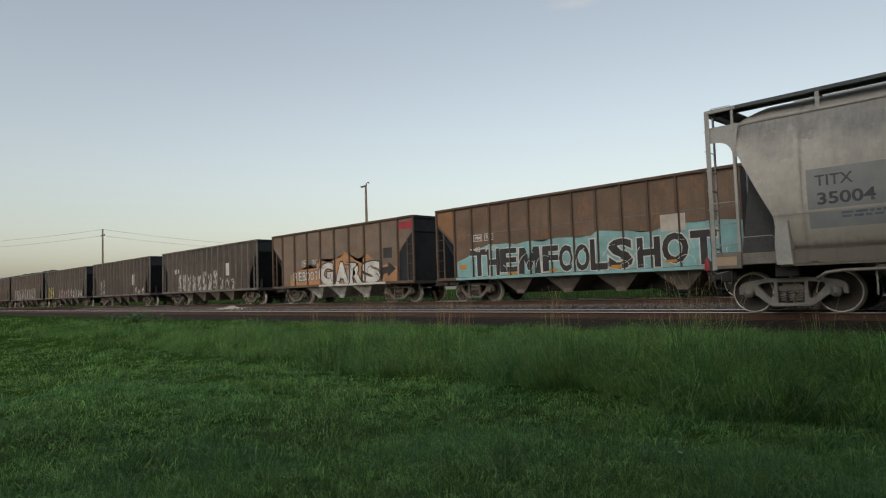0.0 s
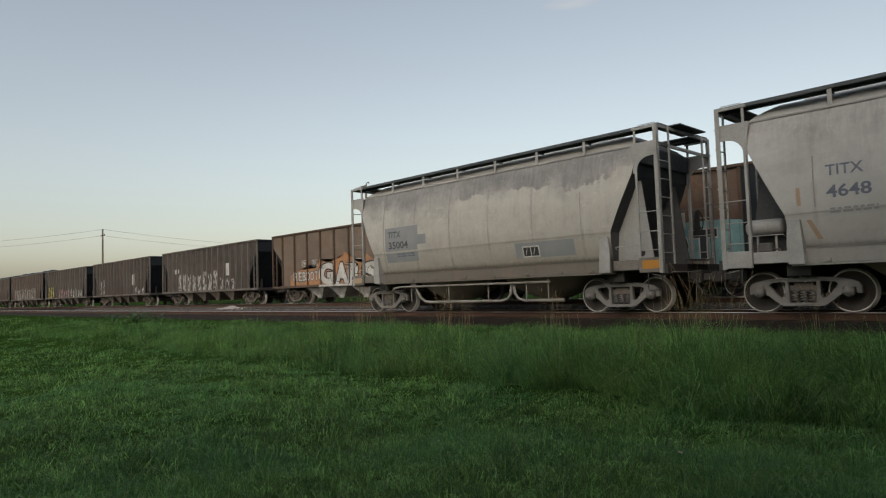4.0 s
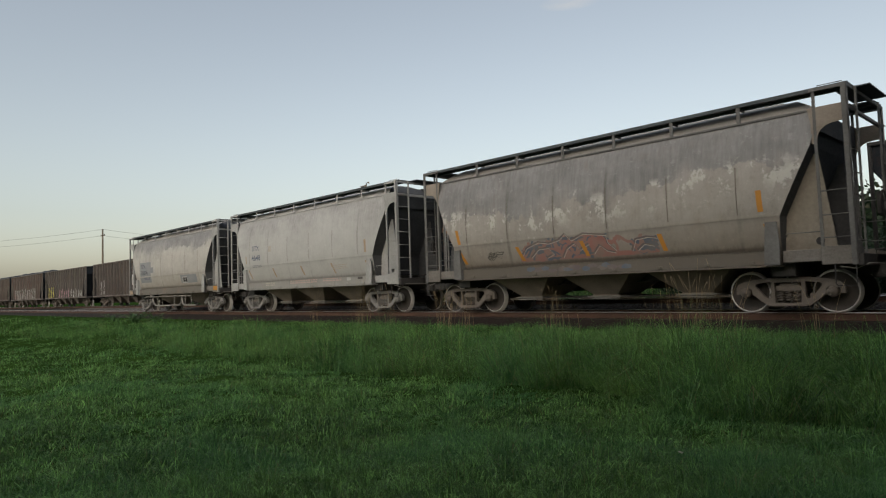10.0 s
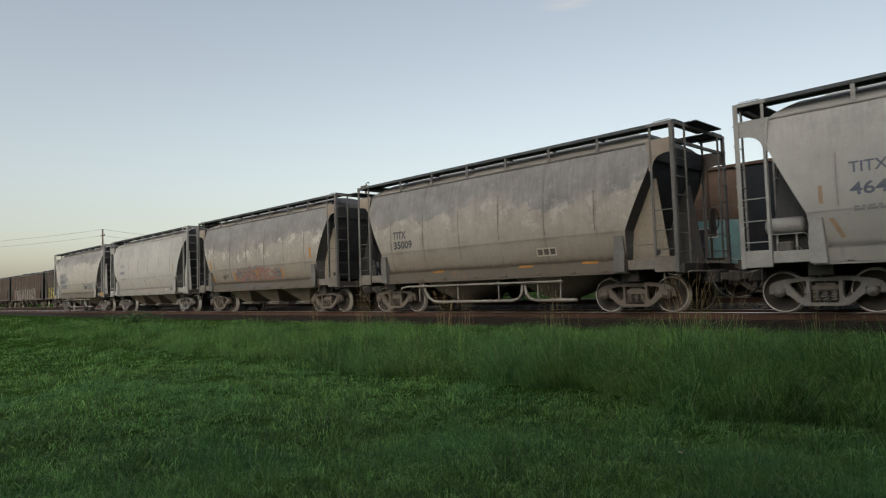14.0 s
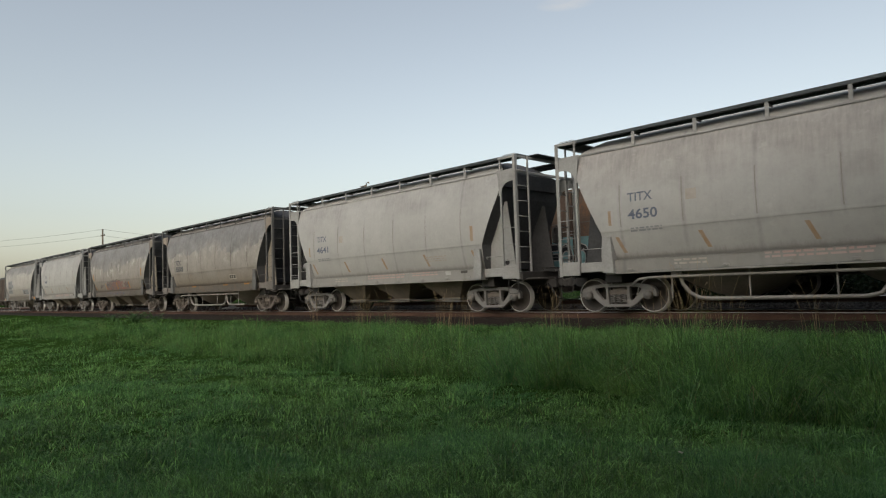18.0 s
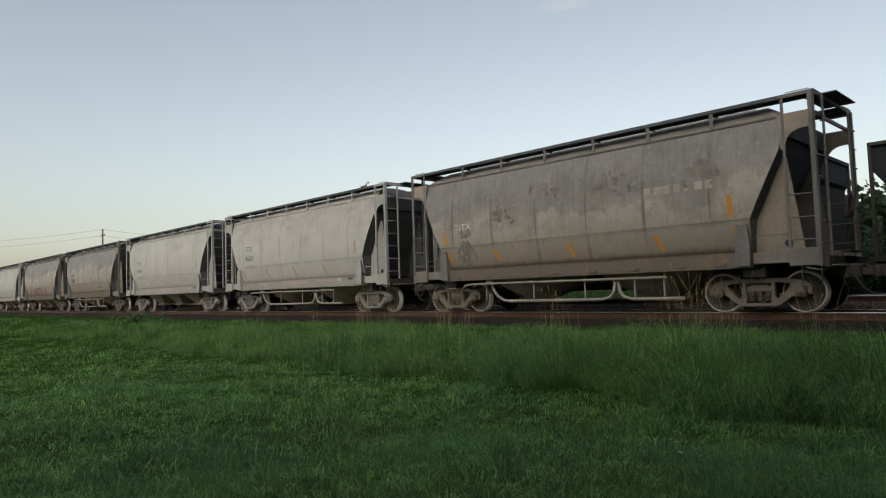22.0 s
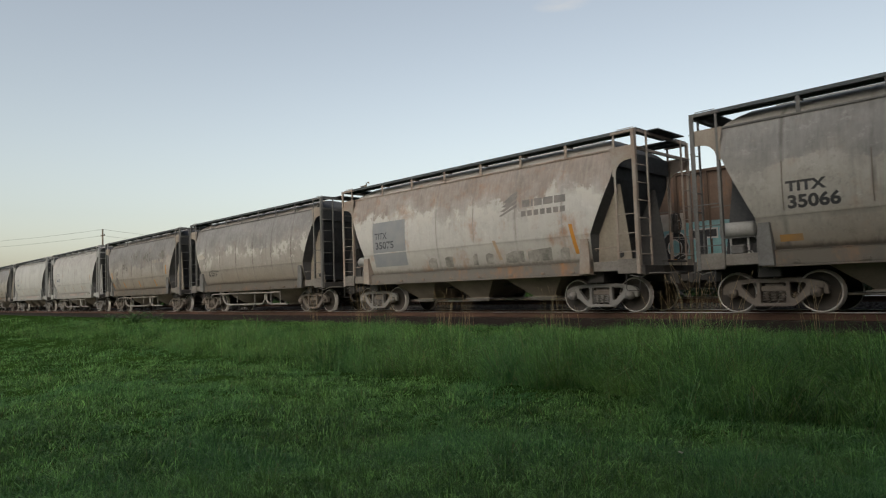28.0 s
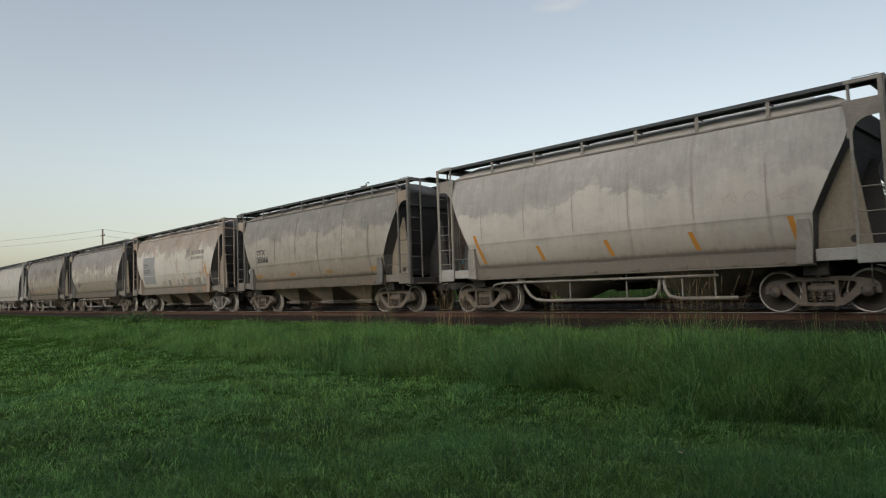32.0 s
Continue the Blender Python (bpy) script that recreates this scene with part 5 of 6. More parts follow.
def coal_car(label, x0, x1, panels, paint, end_paint, rib_mat, heap=False, chute=None, group="parked open hopper cars", end_rib=None):
    half = (x1 - x0) / 2
    car = empty("open_hopper_car", pose((x0 + x1) / 2, TRACK2_Y, RAIL2_Z), label, "freight car", group)
    key = "%.2f" % half
    lo, hi, cut = 0.95, 4.02, half - 1.15
    outline = [(-cut, lo), (cut, lo), (cut, 2.35), (half - 0.06, 3.35), (half - 0.06, hi), (-half + 0.06, hi), (-half + 0.06, 3.35), (-cut, 2.35)]
    for mm in (Matrix(), TURN):
        trim = end_rib if end_rib and mm != TURN else rib_mat   # the posts and rungs of the two ends
        put_part("side_sheet", "coal_side" + key, lambda b: plate(b, outline, -1.52, -1.49), paint, car, mm)
        put_part("top_chord", "coal_chord" + key, lambda b: box(b, -half, half, -1.60, -1.46, 3.95, 4.05, 0.015), rib_mat, car, mm)
        put_part("side_sill", "coal_sill" + key, lambda b: box(b, -half, half, -1.60, -1.44, 0.90, 1.03, 0.012), rib_mat, car, mm)
        for k in range(panels + 1):
            x = -cut + 2 * cut * k / panels
            put_part("side_rib", "coal_rib", lambda b: (box(b, -0.045, 0.045, -1.60, -1.515, 1.03, 3.95, 0.01), box(b, -0.085, 0.085, -1.53, -1.515, 1.03, 3.95)), rib_mat, car, pose(x, 0, 0) @ mm)
        put_part("end_sheet", "coal_end" + key, lambda b: (plate(b, [(half - 0.12, 4.0), (half - 0.06, 4.0), (half - 0.06, 3.30), (half - 1.7, 1.0), (half - 1.78, 1.0), (half - 0.12, 3.3)], -1.49, 1.49), box(b, half - 0.10, half, -1.5, 1.5, 3.92, 4.05, 0.012)), end_paint, car, mm)
        for s in (-1, 1):
            put_part("corner_post", "coal_post%s%d" % (key, s), lambda b: box(b, half - 0.09, half, s * 1.53 - 0.05, s * 1.53 + 0.05, 0.9, 4.0, 0.01), trim, car, mm)
            put_part("stile", "coal_stile%s%d" % (key, s), lambda b: box(b, half - 0.50, half - 0.44, s * 1.53 - 0.03, s * 1.53 + 0.03, 0.9, 3.0, 0.008), trim, car, mm)
            for z in (1.35, 1.8, 2.25, 2.7):
                put_part("rung", "coal_rung%s%d" % (key, s), lambda b: rod(b, (half - 0.5, s * 1.55, 0), (half - 0.04, s * 1.55, 0), 0.014, 6), trim, car, mm @ pose(0, 0, z))
        put_part("end_platform", "coal_plat" + key, lambda b: (box(b, half - 1.8, half, -1.5, 1.5, 0.85, 1.0, 0.012), box(b, half - 0.1, half + 0.42, -0.2, 0.2, 0.7, 0.98, 0.02), box(b, half + 0.4, half + 0.68, -0.15, 0.15, 0.68, 0.95, 0.04), box(b, half - 1.4, half - 1.25, -0.6, -0.5, 1.0, 2.1), box(b, half - 1.4, half - 1.25, 0.5, 0.6, 1.0, 2.1)), M_UNDER, car, mm)
    put_part("center_sill", "coal_center" + key, lambda b: box(b, -half, half, -0.2, 0.2, 0.72, 1.0, 0.02), M_UNDER, car)
    if not heap:
        put_part("floor_sheet", "coal_floor" + key, lambda b: box(b, -cut, cut, -1.48, 1.48, 1.0, 1.06), M_UNDER, car)

    def bay(bm):
        a = [bm.verts.new((x, y, 0.98)) for x, y in ((-0.95, -1.42), (0.95, -1.42), (0.95, 1.42), (-0.95, 1.42))]
        b = [bm.verts.new((x, y, 0.32)) for x, y in ((-0.16, -1.05), (0.16, -1.05), (0.16, 1.05), (-0.16, 1.05))]
        for k in range(4):
            bm.faces.new([a[k], a[(k + 1) % 4], b[(k + 1) % 4], b[k]])
        bm.faces.new(b)
        box(bm, -0.2, 0.2, -1.12, -1.02, 0.28, 0.5, 0.02)
    n = 4 if half > 6.8 else 3
    span = 2 * (half - 3.2)
    for k in range(n):
        put_part("hopper_chute", "coal_bay", bay, chute or M_TRUCK, car, pose(-span / 2 + span * (k + 0.5) / n, 0, 0), "rusty steel hopper chute")
    for k in range(n + 1):
        x = -span / 2 + span * k / n
        put_part("cross_ridge", "coal_ridge", lambda b: plate(b, [(-1.0, 0.98), (1.0, 0.98), (0.92, 0.40), (0.4, 0.33), (-0.4, 0.33), (-0.92, 0.40)], -0.15, 0.9), M_UNDER, car, pose(x, 0, 0))
    for x in (-half + 1.75, half - 1.75):
        add_truck(car, x, M_TRUCK, None)
    if heap:
        rng = np.random.default_rng(int(abs(x0)))
        xs, ys = np.linspace(-half + 0.3, half - 0.3, 40), np.linspace(-1.4, 1.4, 12)
        gx, gy = np.meshgrid(xs, ys)
        hz = 3.75 + 0.75 * np.cos(gy / 1.4 * 1.45) * (0.75 + 0.25 * np.cos(gx * 1.9)) * np.clip((half - 0.3 - np.abs(gx)) / 1.0, 0, 1) + rng.normal(0, 0.03, gx.shape)
        v = np.stack([gx.ravel(), gy.ravel(), hz.ravel()], 1)
        i = (np.arange(11)[:, None] * 40 + np.arange(39)[None]).ravel()
        ob = new("coal_heap", np_mesh("coal_heap", v, np.stack([i, i + 1, i + 41, i + 40], 1), M_COAL))
        ob.parent = car
        tagged(ob, "heaped black coal load")
    return car


def coal_paint(name, base, dark, rust, seed):
    m = Mat(name, 0.75, 0.0, 0.2)
    z = m.axis(2)
    blot = m.noise(0.9, 6, 0.68, (0.7, 1, 1), (seed * 6, 0, 0))
    drip = m.noise(3.0, 5, 0.65, (1.8, 1, 0.15), (seed * 2, 0, 1))
    grain = m.noise(16, 5, 0.7)
    c = m.mix(m.ramp(blot, 0.35, 0.68), base, dark)
    c = m.mix(m.math("MULTIPLY", m.ramp(drip, 0.48, 0.7), 0.55), c, dark)
    c = m.mix(m.math("MULTIPLY", m.ramp(m.noise(2.1, 6, 0.7, (1, 1, 0.6), (seed, 5, 0)), 0.55, 0.7), 0.7), c, rust)
    c = m.mix(m.math("MULTIPLY", m.ramp(grain, 0.5, 0.75), 0.3), c, tuple(v * 0.5 for v in dark))
    m.colour(c)
    m.bump(grain, 0.25, 0.006)
    return m.m


BROWN = coal_paint("coal_brown", (0.155, 0.108, 0.081), (0.092, 0.064, 0.051), (0.230, 0.115, 0.057), 1)
TAUPE = coal_paint("coal_taupe", (0.175, 0.135, 0.108), (0.115, 0.09, 0.075), (0.18, 0.10, 0.06), 2)
SOOTY = coal_paint("coal_sooty", (0.078, 0.066, 0.058), (0.040, 0.035, 0.033), (0.10, 0.066, 0.047), 3)
UMBER = coal_paint("coal_umber", (0.070, 0.057, 0.049), (0.038, 0.032, 0.029), (0.10, 0.060, 0.040), 4)
REDDISH = coal_paint("coal_reddish", (0.105, 0.065, 0.05), (0.055, 0.04, 0.034), (0.13, 0.065, 0.04), 5)
ENDBLACK = coal_paint("coal_end_black", (0.022, 0.027, 0.034), (0.014, 0.016, 0.020), (0.045, 0.030, 0.024), 6)
RIBBROWN = worn("rib_brown", (0.10, 0.068, 0.05), (0.05, 0.036, 0.029), 0.7, 3, 0.8)
RIBDARK = worn("rib_dark", (0.138, 0.124, 0.113), (0.062, 0.050, 0.043), 0.7, 3, 0.7)

SPRAY_GREY = worn("spray_grey", (0.42, 0.43, 0.43), (0.16, 0.13, 0.11), 0.8, 5)
k_right = coal_car("sooty black open hopper car standing on the siding", -4.3, 10.9, 12, ENDBLACK, ENDBLACK, M_UNDER)
k_a = coal_car("brown open hopper car with black, white and cyan graffiti", -20.9, -5.48, 13, BROWN, ENDBLACK, RIBBROWN, end_rib=ENDBLACK)
k_b = coal_car("taupe open hopper car with white and orange graffiti", -35.15, -22.4, 8, TAUPE, ENDBLACK, RIBBROWN, chute=SPRAY_GREY)
k_c = coal_car("sooty ribbed open hopper car with faded white graffiti", -52.05, -37.0, 15, SOOTY, ENDBLACK, RIBDARK)
k_d = coal_car("dark umber ribbed open hopper car with white placard", -69.3, -54.7, 15, UMBER, ENDBLACK, RIBDARK)
k_e = coal_car("sooty ribbed open hopper car with yellow and pink graffiti", -86.9, -71.6, 15, SOOTY, ENDBLACK, RIBDARK)
k_f = coal_car("reddish ribbed open hopper car heaped with coal", -104.5, -88.4, 15, REDDISH, ENDBLACK, RIBDARK, True)
k_g = coal_car("reddish ribbed open hopper car heaped with coal", -121.2, -106.0, 15, REDDISH, ENDBLACK, RIBDARK, True)


bm = bmesh.new()
box(bm, 6.56, 7.57, -1.48, 1.48, 1.005, 3.90, 0.02)
part("end_housing", bm, ENDBLACK, k_a, "sooty black closed end")
bm = bmesh.new()
box(bm, 5.24, 6.27, -1.48, 1.48, 1.005, 3.90, 0.02)
part("end_housing", bm, ENDBLACK, k_b, "sooty black closed end")
# ---------------------------------------------------------------- paint on the parked cars
def rib_places(car_half, panels):
    cut = car_half - 1.15
    return [-cut + 2 * cut * k / panels for k in range(panels + 1)]


def drape(bm, ribs, out):
    """Lay a flat painted shape on the ribbed side: over the sheet, and over the ribs that stand proud of it."""
    for r in ribs:
        for x in (r - 0.05, r + 0.05):
            bmesh.ops.bisect_plane(bm, geom=bm.verts[:] + bm.edges[:] + bm.faces[:], plane_co=(x, 0, 0), plane_no=(1, 0, 0))
    inside = [f for f in bm.faces if any(abs(f.calc_center_median().x - r) < 0.05 for r in ribs)]
    if inside:
        got = bmesh.ops.split(bm, geom=inside)["geom"]
        raised = {v for f in got if isinstance(f, bmesh.types.BMFace) for v in f.verts}
    else:
        raised = set()
    for v in bm.verts:
        v.co.y = -(1.600 if v in raised else 1.520) - out
    return bm


def painted(car, name, pts, ribs, mat, out=0.003, label=""):
    bm = bmesh.new()
    f = bm.faces.new([bm.verts.new((x, 0, z)) for x, z in pts])
    bmesh.ops.triangulate(bm, faces=[f])
    return part(name, drape(bm, ribs, out), mat, car, label)


def sprayed_letter(car, ch, x0, x1, z0, z1, ribs, fill, line, bold, line_w=0.075):
    """One fat letter in its box: a wide outline below, the fill on top."""
    if ch == "M":
        legs = [(0.0, 0.0), (0.05, 1.0), (0.30, 1.0), (0.5, 0.52), (0.70, 1.0), (0.95, 1.0), (1.0, 0.0), (0.74, 0.0), (0.73, 0.52), (0.57, 0.14), (0.43, 0.14), (0.27, 0.52), (0.26, 0.0)]
        for nm, mat, grow, out in (("letter_outline", line, 0.06, 0.013), ("letter_fill", fill, 0.0, 0.018)):
            pts = [(x0 + (0.5 + (u - 0.5) * (1 + 2 * grow)) * (x1 - x0), z0 + (0.5 + (v - 0.5) * (1 + grow)) * (z1 - z0)) for u, v in legs]
            painted(car, nm, pts, ribs, mat, out)
        return
    for nm, mat, grow, out in (("letter_outline", line, bold + line_w, 0.013), ("letter_fill", fill, bold, 0.018)):
        me = text_mesh("glyph_%s_%.3f" % (ch, grow), ch, 1.0, lambda dz: 0.0, mat, grow)
        co = np.empty(len(me.vertices) * 3, np.float32)
        me.vertices.foreach_get("co", co)
        co = co.reshape(-1, 3)
        base = text_mesh("glyph_%s_%.3f" % (ch, bold), ch, 1.0, lambda dz: 0.0, fill, bold)
        cb = np.empty(len(base.vertices) * 3, np.float32)
        base.vertices.foreach_get("co", cb)
        cb = cb.reshape(-1, 3)
        lo, hi = cb.min(0), cb.max(0)
        bm = bmesh.new()
        bm.from_mesh(me)
        for v in bm.verts:
            v.co.x = x0 + (v.co.x - lo[0]) / (hi[0] - lo[0]) * (x1 - x0)
            v.co.z = z0 + (v.co.z - lo[2]) / (hi[2] - lo[2]) * (z1 - z0)
        part(nm, drape(bm, ribs, out), mat, car)


RUSTPANEL = worn("rust_panel", (0.22, 0.115, 0.06), (0.12, 0.07, 0.045), 0.8, 4)
RIBS_A = rib_places((20.9 - 5.48) / 2, 13)
RIBS_B = rib_places((35.15 - 22.4) / 2, 8)
RIBS_C, RIBS_D = rib_places((52.05 - 37.0) / 2, 15), rib_places((69.3 - 54.7) / 2, 15)
RIBS_E, RIBS_F = rib_places((86.9 - 71.6) / 2, 15), rib_places((104.5 - 88.4) / 2, 15)
painted(k_a, "graffiti_ground", [(-6.5, 1.04), (6.1, 1.04), (6.1, 2.2), (5.5, 2.36), (4.9, 2.42), (4.2, 2.40), (3.6, 2.42), (3.1, 2.36), (2.6, 2.24), (2.2, 2.24), (1.8, 2.34), (1.3, 2.36), (0.95, 2.42), (0.6, 2.44), (0.25, 2.30), (-0.2, 2.26), (-0.7, 2.31), (-1.2, 2.34), (-1.6, 2.30), (-1.9, 2.24), (-2.4, 2.32), (-2.8, 2.30), (-3.2, 2.24), (-3.7, 2.31), (-4.2, 2.30), (-4.6, 2.34), (-5.0, 2.24), (-5.5, 2.05), (-5.9, 1.86), (-6.5, 1.70)], RIBS_A, M_CYAN, 0.004, "sprayed cyan ground")
for ch, x0, x1, z0, z1 in (("T", -5.50, -4.60, 1.05, 2.15), ("H", -4.60, -3.95, 1.05, 2.13), ("E", -3.90, -3.03, 1.16, 2.10), ("M", -2.95, -1.88, 1.05, 2.08), ("F", -1.78, -1.05, 1.10, 2.06), ("O", -1.02, -0.36, 1.06, 2.04), ("O", -0.32, 0.30, 1.06, 2.02), ("L", 0.34, 1.02, 1.06, 2.16),
                           ("S", 1.08, 2.02, 1.06, 2.10), ("H", 2.18, 3.02, 1.06, 2.06), ("O", 3.08, 3.98, 1.14, 2.14), ("T", 4.05, 4.90, 1.06, 2.14)):
    sprayed_letter(k_a, ch, x0 - 0.13, x1 - 0.13, z0, z1, RIBS_A, M_BLACK, M_WHITE, 0.036, 0.034)
for x0, x1, z0, z1 in ((-6.18, -5.78, 1.37, 1.57), (-3.5, -3.07, 1.06, 1.16), (-1.5, -1.1, 1.1, 1.19), (1.17, 1.63, 1.09, 1.20), (3.18, 3.6, 1.18, 1.27)):
    painted(k_a, "reflector", rect(x0 - 0.13, x1 - 0.13, z0, z1), RIBS_A, M_ORANGE, 0.023, "orange-yellow reflector")
painted(k_a, "colour_patch", [(6.58, 2.46), (7.60, 3.38), (7.60, 3.94), (6.58, 3.94)], RIBS_A, ENDBLACK, 0.012, "sooty black end panel")
# blackens brown panels too, for the shade of the passing train
painted(k_a, "colour_patch", rect(5.60, 6.50, 1.06, 3.93), RIBS_A, ENDBLACK, 0.012, "end panels blackened, partly for shade")
painted(k_a, "colour_patch", rect(2.93, 3.79, 2.2, 2.75), RIBS_A, FADED, 0.009, "pale grey repainted patch")


def flat_words(car, words, x, z, height, width, mat, y):
    me = text_mesh("flat_%s_%.2f" % (words, height), words, height / 0.7, lambda dz: 0.0, mat, 0.004, width)
    ob = new("lettering", me)
    ob.parent = car
    ob.matrix_basis = pose(x, y, z)


def framed_mark(car, words, x0, x1, z0, z1):
    bm = bmesh.new()
    for a, b, c, d in ((x0, x1, z1 - 0.03, z1), (x0, x1, z0, z0 + 0.03), (x0, x0 + 0.03, z0, z1), (x1 - 0.03, x1, z0, z1)):
        bm.faces.new([bm.verts.new((p, -1.530, q)) for p, q in rect(a, b, c, d)])
    part("mark_frame", bm, M_WHITE, car)
    flat_words(car, words, x0 + 0.07, z0 + 0.07, z1 - z0 - 0.14, x1 - x0 - 0.14, M_WHITE, -1.530)


framed_mark(k_a, "PM", -5.48, -4.98, 2.50, 2.78)
framed_mark(k_a, "RX", -4.85, -4.37, 2.50, 2.79)
flat_words(k_a, "48", -5.45, 2.06, 0.2, 0.36, M_WHITE, -1.544)
flat_words(k_a, "730", -4.85, 2.06, 0.2, 0.62, M_WHITE, -1.544)
framed_mark(k_b, "PM", -3.2, -2.62, 2.06, 2.43)
framed_mark(k_b, "RX", -2.17, -1.60, 2.06, 2.41)
painted(k_b, "graffiti_ground", [(-4.4, 1.04), (5.05, 1.04), (5.08, 1.7), (4.3, 1.85), (3.75, 1.80), (3.2, 2.2), (2.84, 2.45), (2.4, 2.1), (1.8, 2.2), (1.4, 2.45), (0.95, 2.68), (0.5, 2.4), (0.13, 2.34), (-0.6, 2.15), (-1.34, 2.42), (-1.8, 1.95), (-3.4, 1.9), (-4.45, 1.6)], RIBS_B, M_FLAME, 0.004, "sprayed orange flames")
for ch, x0, x1, z0, z1 in (("G", -1.40, -0.05, 1.02, 2.18), ("A", 0.05, 1.22, 1.02, 2.14), ("R", 1.28, 2.35, 1.02, 2.06), ("S", 2.42, 3.95, 1.02, 2.06)):
    sprayed_letter(k_b, ch, x0, x1, z0, z1, RIBS_B, M_WHITE, M_BLACK, 0.06, 0.05)
for k, ch in enumerate("REBOOT"):
    sprayed_letter(k_b, ch, -3.95 + 0.41 * k, -3.60 + 0.41 * k, 1.28, 1.78, RIBS_B, M_WHITE, M_BLACK, 0.02, 0.05)
painted(k_b, "colour_patch", rect(4.1, 4.75, 2.15, 2.65), RIBS_B, M_BLACK, 0.004, "black repainted patch")
painted(k_a, "rusty_panel", [(-7.6, 4.0), (-6.6, 4.0), (-6.6, 2.55), (-7.6, 3.45)], RIBS_A, RUSTPANEL, 0.005, "rust-orange end panel")
painted(k_b, "corner_panel", rect(5.3, 6.25, 3.45, 3.80), RIBS_B, M_RED, 0.004, "faded red corner panel")


def tag_strokes(car, x0, x1, z0, z1, ribs, mat, seed, w=0.16):
    """Worn sprayed letters that can no longer be read: ragged remains on the sheets between the ribs."""
    rng = random.Random(seed)
    for a, b in zip(ribs, ribs[1:]):
        lo, hi = max(a + 0.09, x0), min(b - 0.09, x1)
        if hi - lo < 0.12:
            continue
        bm = bmesh.new()
        top = z1 - rng.uniform(0, 0.3)
        for k in range(int(62 * (hi - lo) * (top - z0) * min(1.0, w / 0.2)) + 4):
            cx, cz = rng.uniform(lo, hi), z0 + (top - z0) * rng.random() ** 1.3
            rx, rz, p = rng.uniform(0.03, 0.09), rng.uniform(0.07, 0.24), rng.uniform(0, 6.28)
            pts = []
            for q in range(8):
                t = q * math.pi / 4
                r = 0.75 + 0.35 * math.sin(3 * t + p)
                pts.append((min(max(cx + rx * r * math.cos(t), lo), hi), min(max(cz + rz * r * math.sin(t), z0), z1)))
            bm.faces.new([bm.verts.new((u, -1.523 - 0.0004 * k, v)) for u, v in pts])
        part("sprayed_letter", bm, mat, car)


def wild_strokes(car, x0, x1, z0, z1, n, ribs, mat, seed, w, out):
    """Curling sprayed lines between the letters, each a part."""
    rng = random.Random(seed)
    for k in range(n):
        bm = bmesh.new()
        x, z, a = x0 + (x1 - x0) * (k + rng.random()) / n, rng.uniform(z0, z1), rng.uniform(0, 6.28)
        turn = rng.uniform(-0.7, 0.7)
        prev = None
        for i in range(8):
            d = Vector((-math.sin(a), math.cos(a))) * w * 0.5 * (1.0 - 0.08 * i)
            zz = min(max(z, z0), z1)
            cur = [bm.verts.new((x - d.x, 0, zz - d.y)), bm.verts.new((x + d.x, 0, zz + d.y))]
            if prev:
                bm.faces.new([prev[0], prev[1], cur[1], cur[0]])
            prev, x, z, a = cur, x + 0.13 * math.cos(a), zz + 0.13 * math.sin(a), a + turn
        part("sprayed_stroke", drape(bm, ribs, out), mat, car)


SPRAY_YELLOW = worn("spray_yellow", (0.45, 0.42, 0.10), (0.2, 0.17, 0.07), 0.6, 4)
SPRAY_PINK = worn("spray_pink", (0.48, 0.24, 0.32), (0.35, 0.28, 0.28), 0.7, 4)
wild_strokes(k_a, -5.4, 5.5, 1.15, 1.9, 14, RIBS_A, M_WHITE, 52, 0.03, 0.021)
wild_strokes(k_b, -1.4, 3.9, 1.15, 2.0, 10, RIBS_B, M_BLACK, 53, 0.05, 0.021)
painted(k_b, "graffiti_arrow", [(3.9, 1.35), (4.45, 1.45), (4.4, 1.25), (5.05, 1.62), (4.5, 1.95), (4.45, 1.75), (3.9, 1.7)], RIBS_B, M_BLACK, 0.015, "sprayed arrow")
flat_patch(k_a, "graffiti_foot", rect(-6.5, 4.8, 0.915, 1.02), M_CYAN, -1.604, "sprayed cyan foot")
flat_patch(k_b, "graffiti_foot", rect(-1.4, 4.3, 0.915, 1.02), M_WHITE, -1.604, "sprayed white foot")
# horizontal sheet seams between the ribs
for car, ribs, z in ((k_a, RIBS_A, 2.82), (k_right, RIBS_A, 2.82)):
    for q0, q1 in zip(ribs, ribs[1:]):
        put_part("sheet_seam", "sheet_seam%.2f" % (q1 - q0), lambda b: box(b, -(q1 - q0) / 2 + 0.09, (q1 - q0) / 2 - 0.09, -1.528, -1.518, -0.02, 0.02, 0.003), RIBDARK, car, pose((q0 + q1) / 2, 0, z))
tag_strokes(k_c, -4.5, 2.2, 1.04, 2.4, RIBS_C, SPRAY_GREY, 3, 0.2)
tag_strokes(k_c, 2.4, 4.4, 1.04, 1.9, RIBS_C, SPRAY_GREY, 4, 0.1)
painted(k_c, "placard", rect(3.2, 3.85, 1.95, 2.78), RIBS_C, M_WHITE, 0.004, "white placard")
painted(k_c, "mark_panel", rect(-5.2, -4.9, 2.35, 2.65), RIBS_C, M_WHITE, 0.004)
painted(k_c, "mark_panel", rect(-4.7, -4.4, 2.4, 2.7), RIBS_C, M_WHITE, 0.004)
painted(k_d, "placard", rect(3.15, 3.85, 1.8, 2.68), RIBS_D, M_WHITE, 0.004, "white placard")
tag_strokes(k_d, -5.2, -4.0, 1.1, 2.5, RIBS_D, SPRAY_GREY, 6, 0.14)
tag_strokes(k_d, 3.9, 6.2, 1.04, 1.7, RIBS_D, SPRAY_GREY, 7, 0.16)
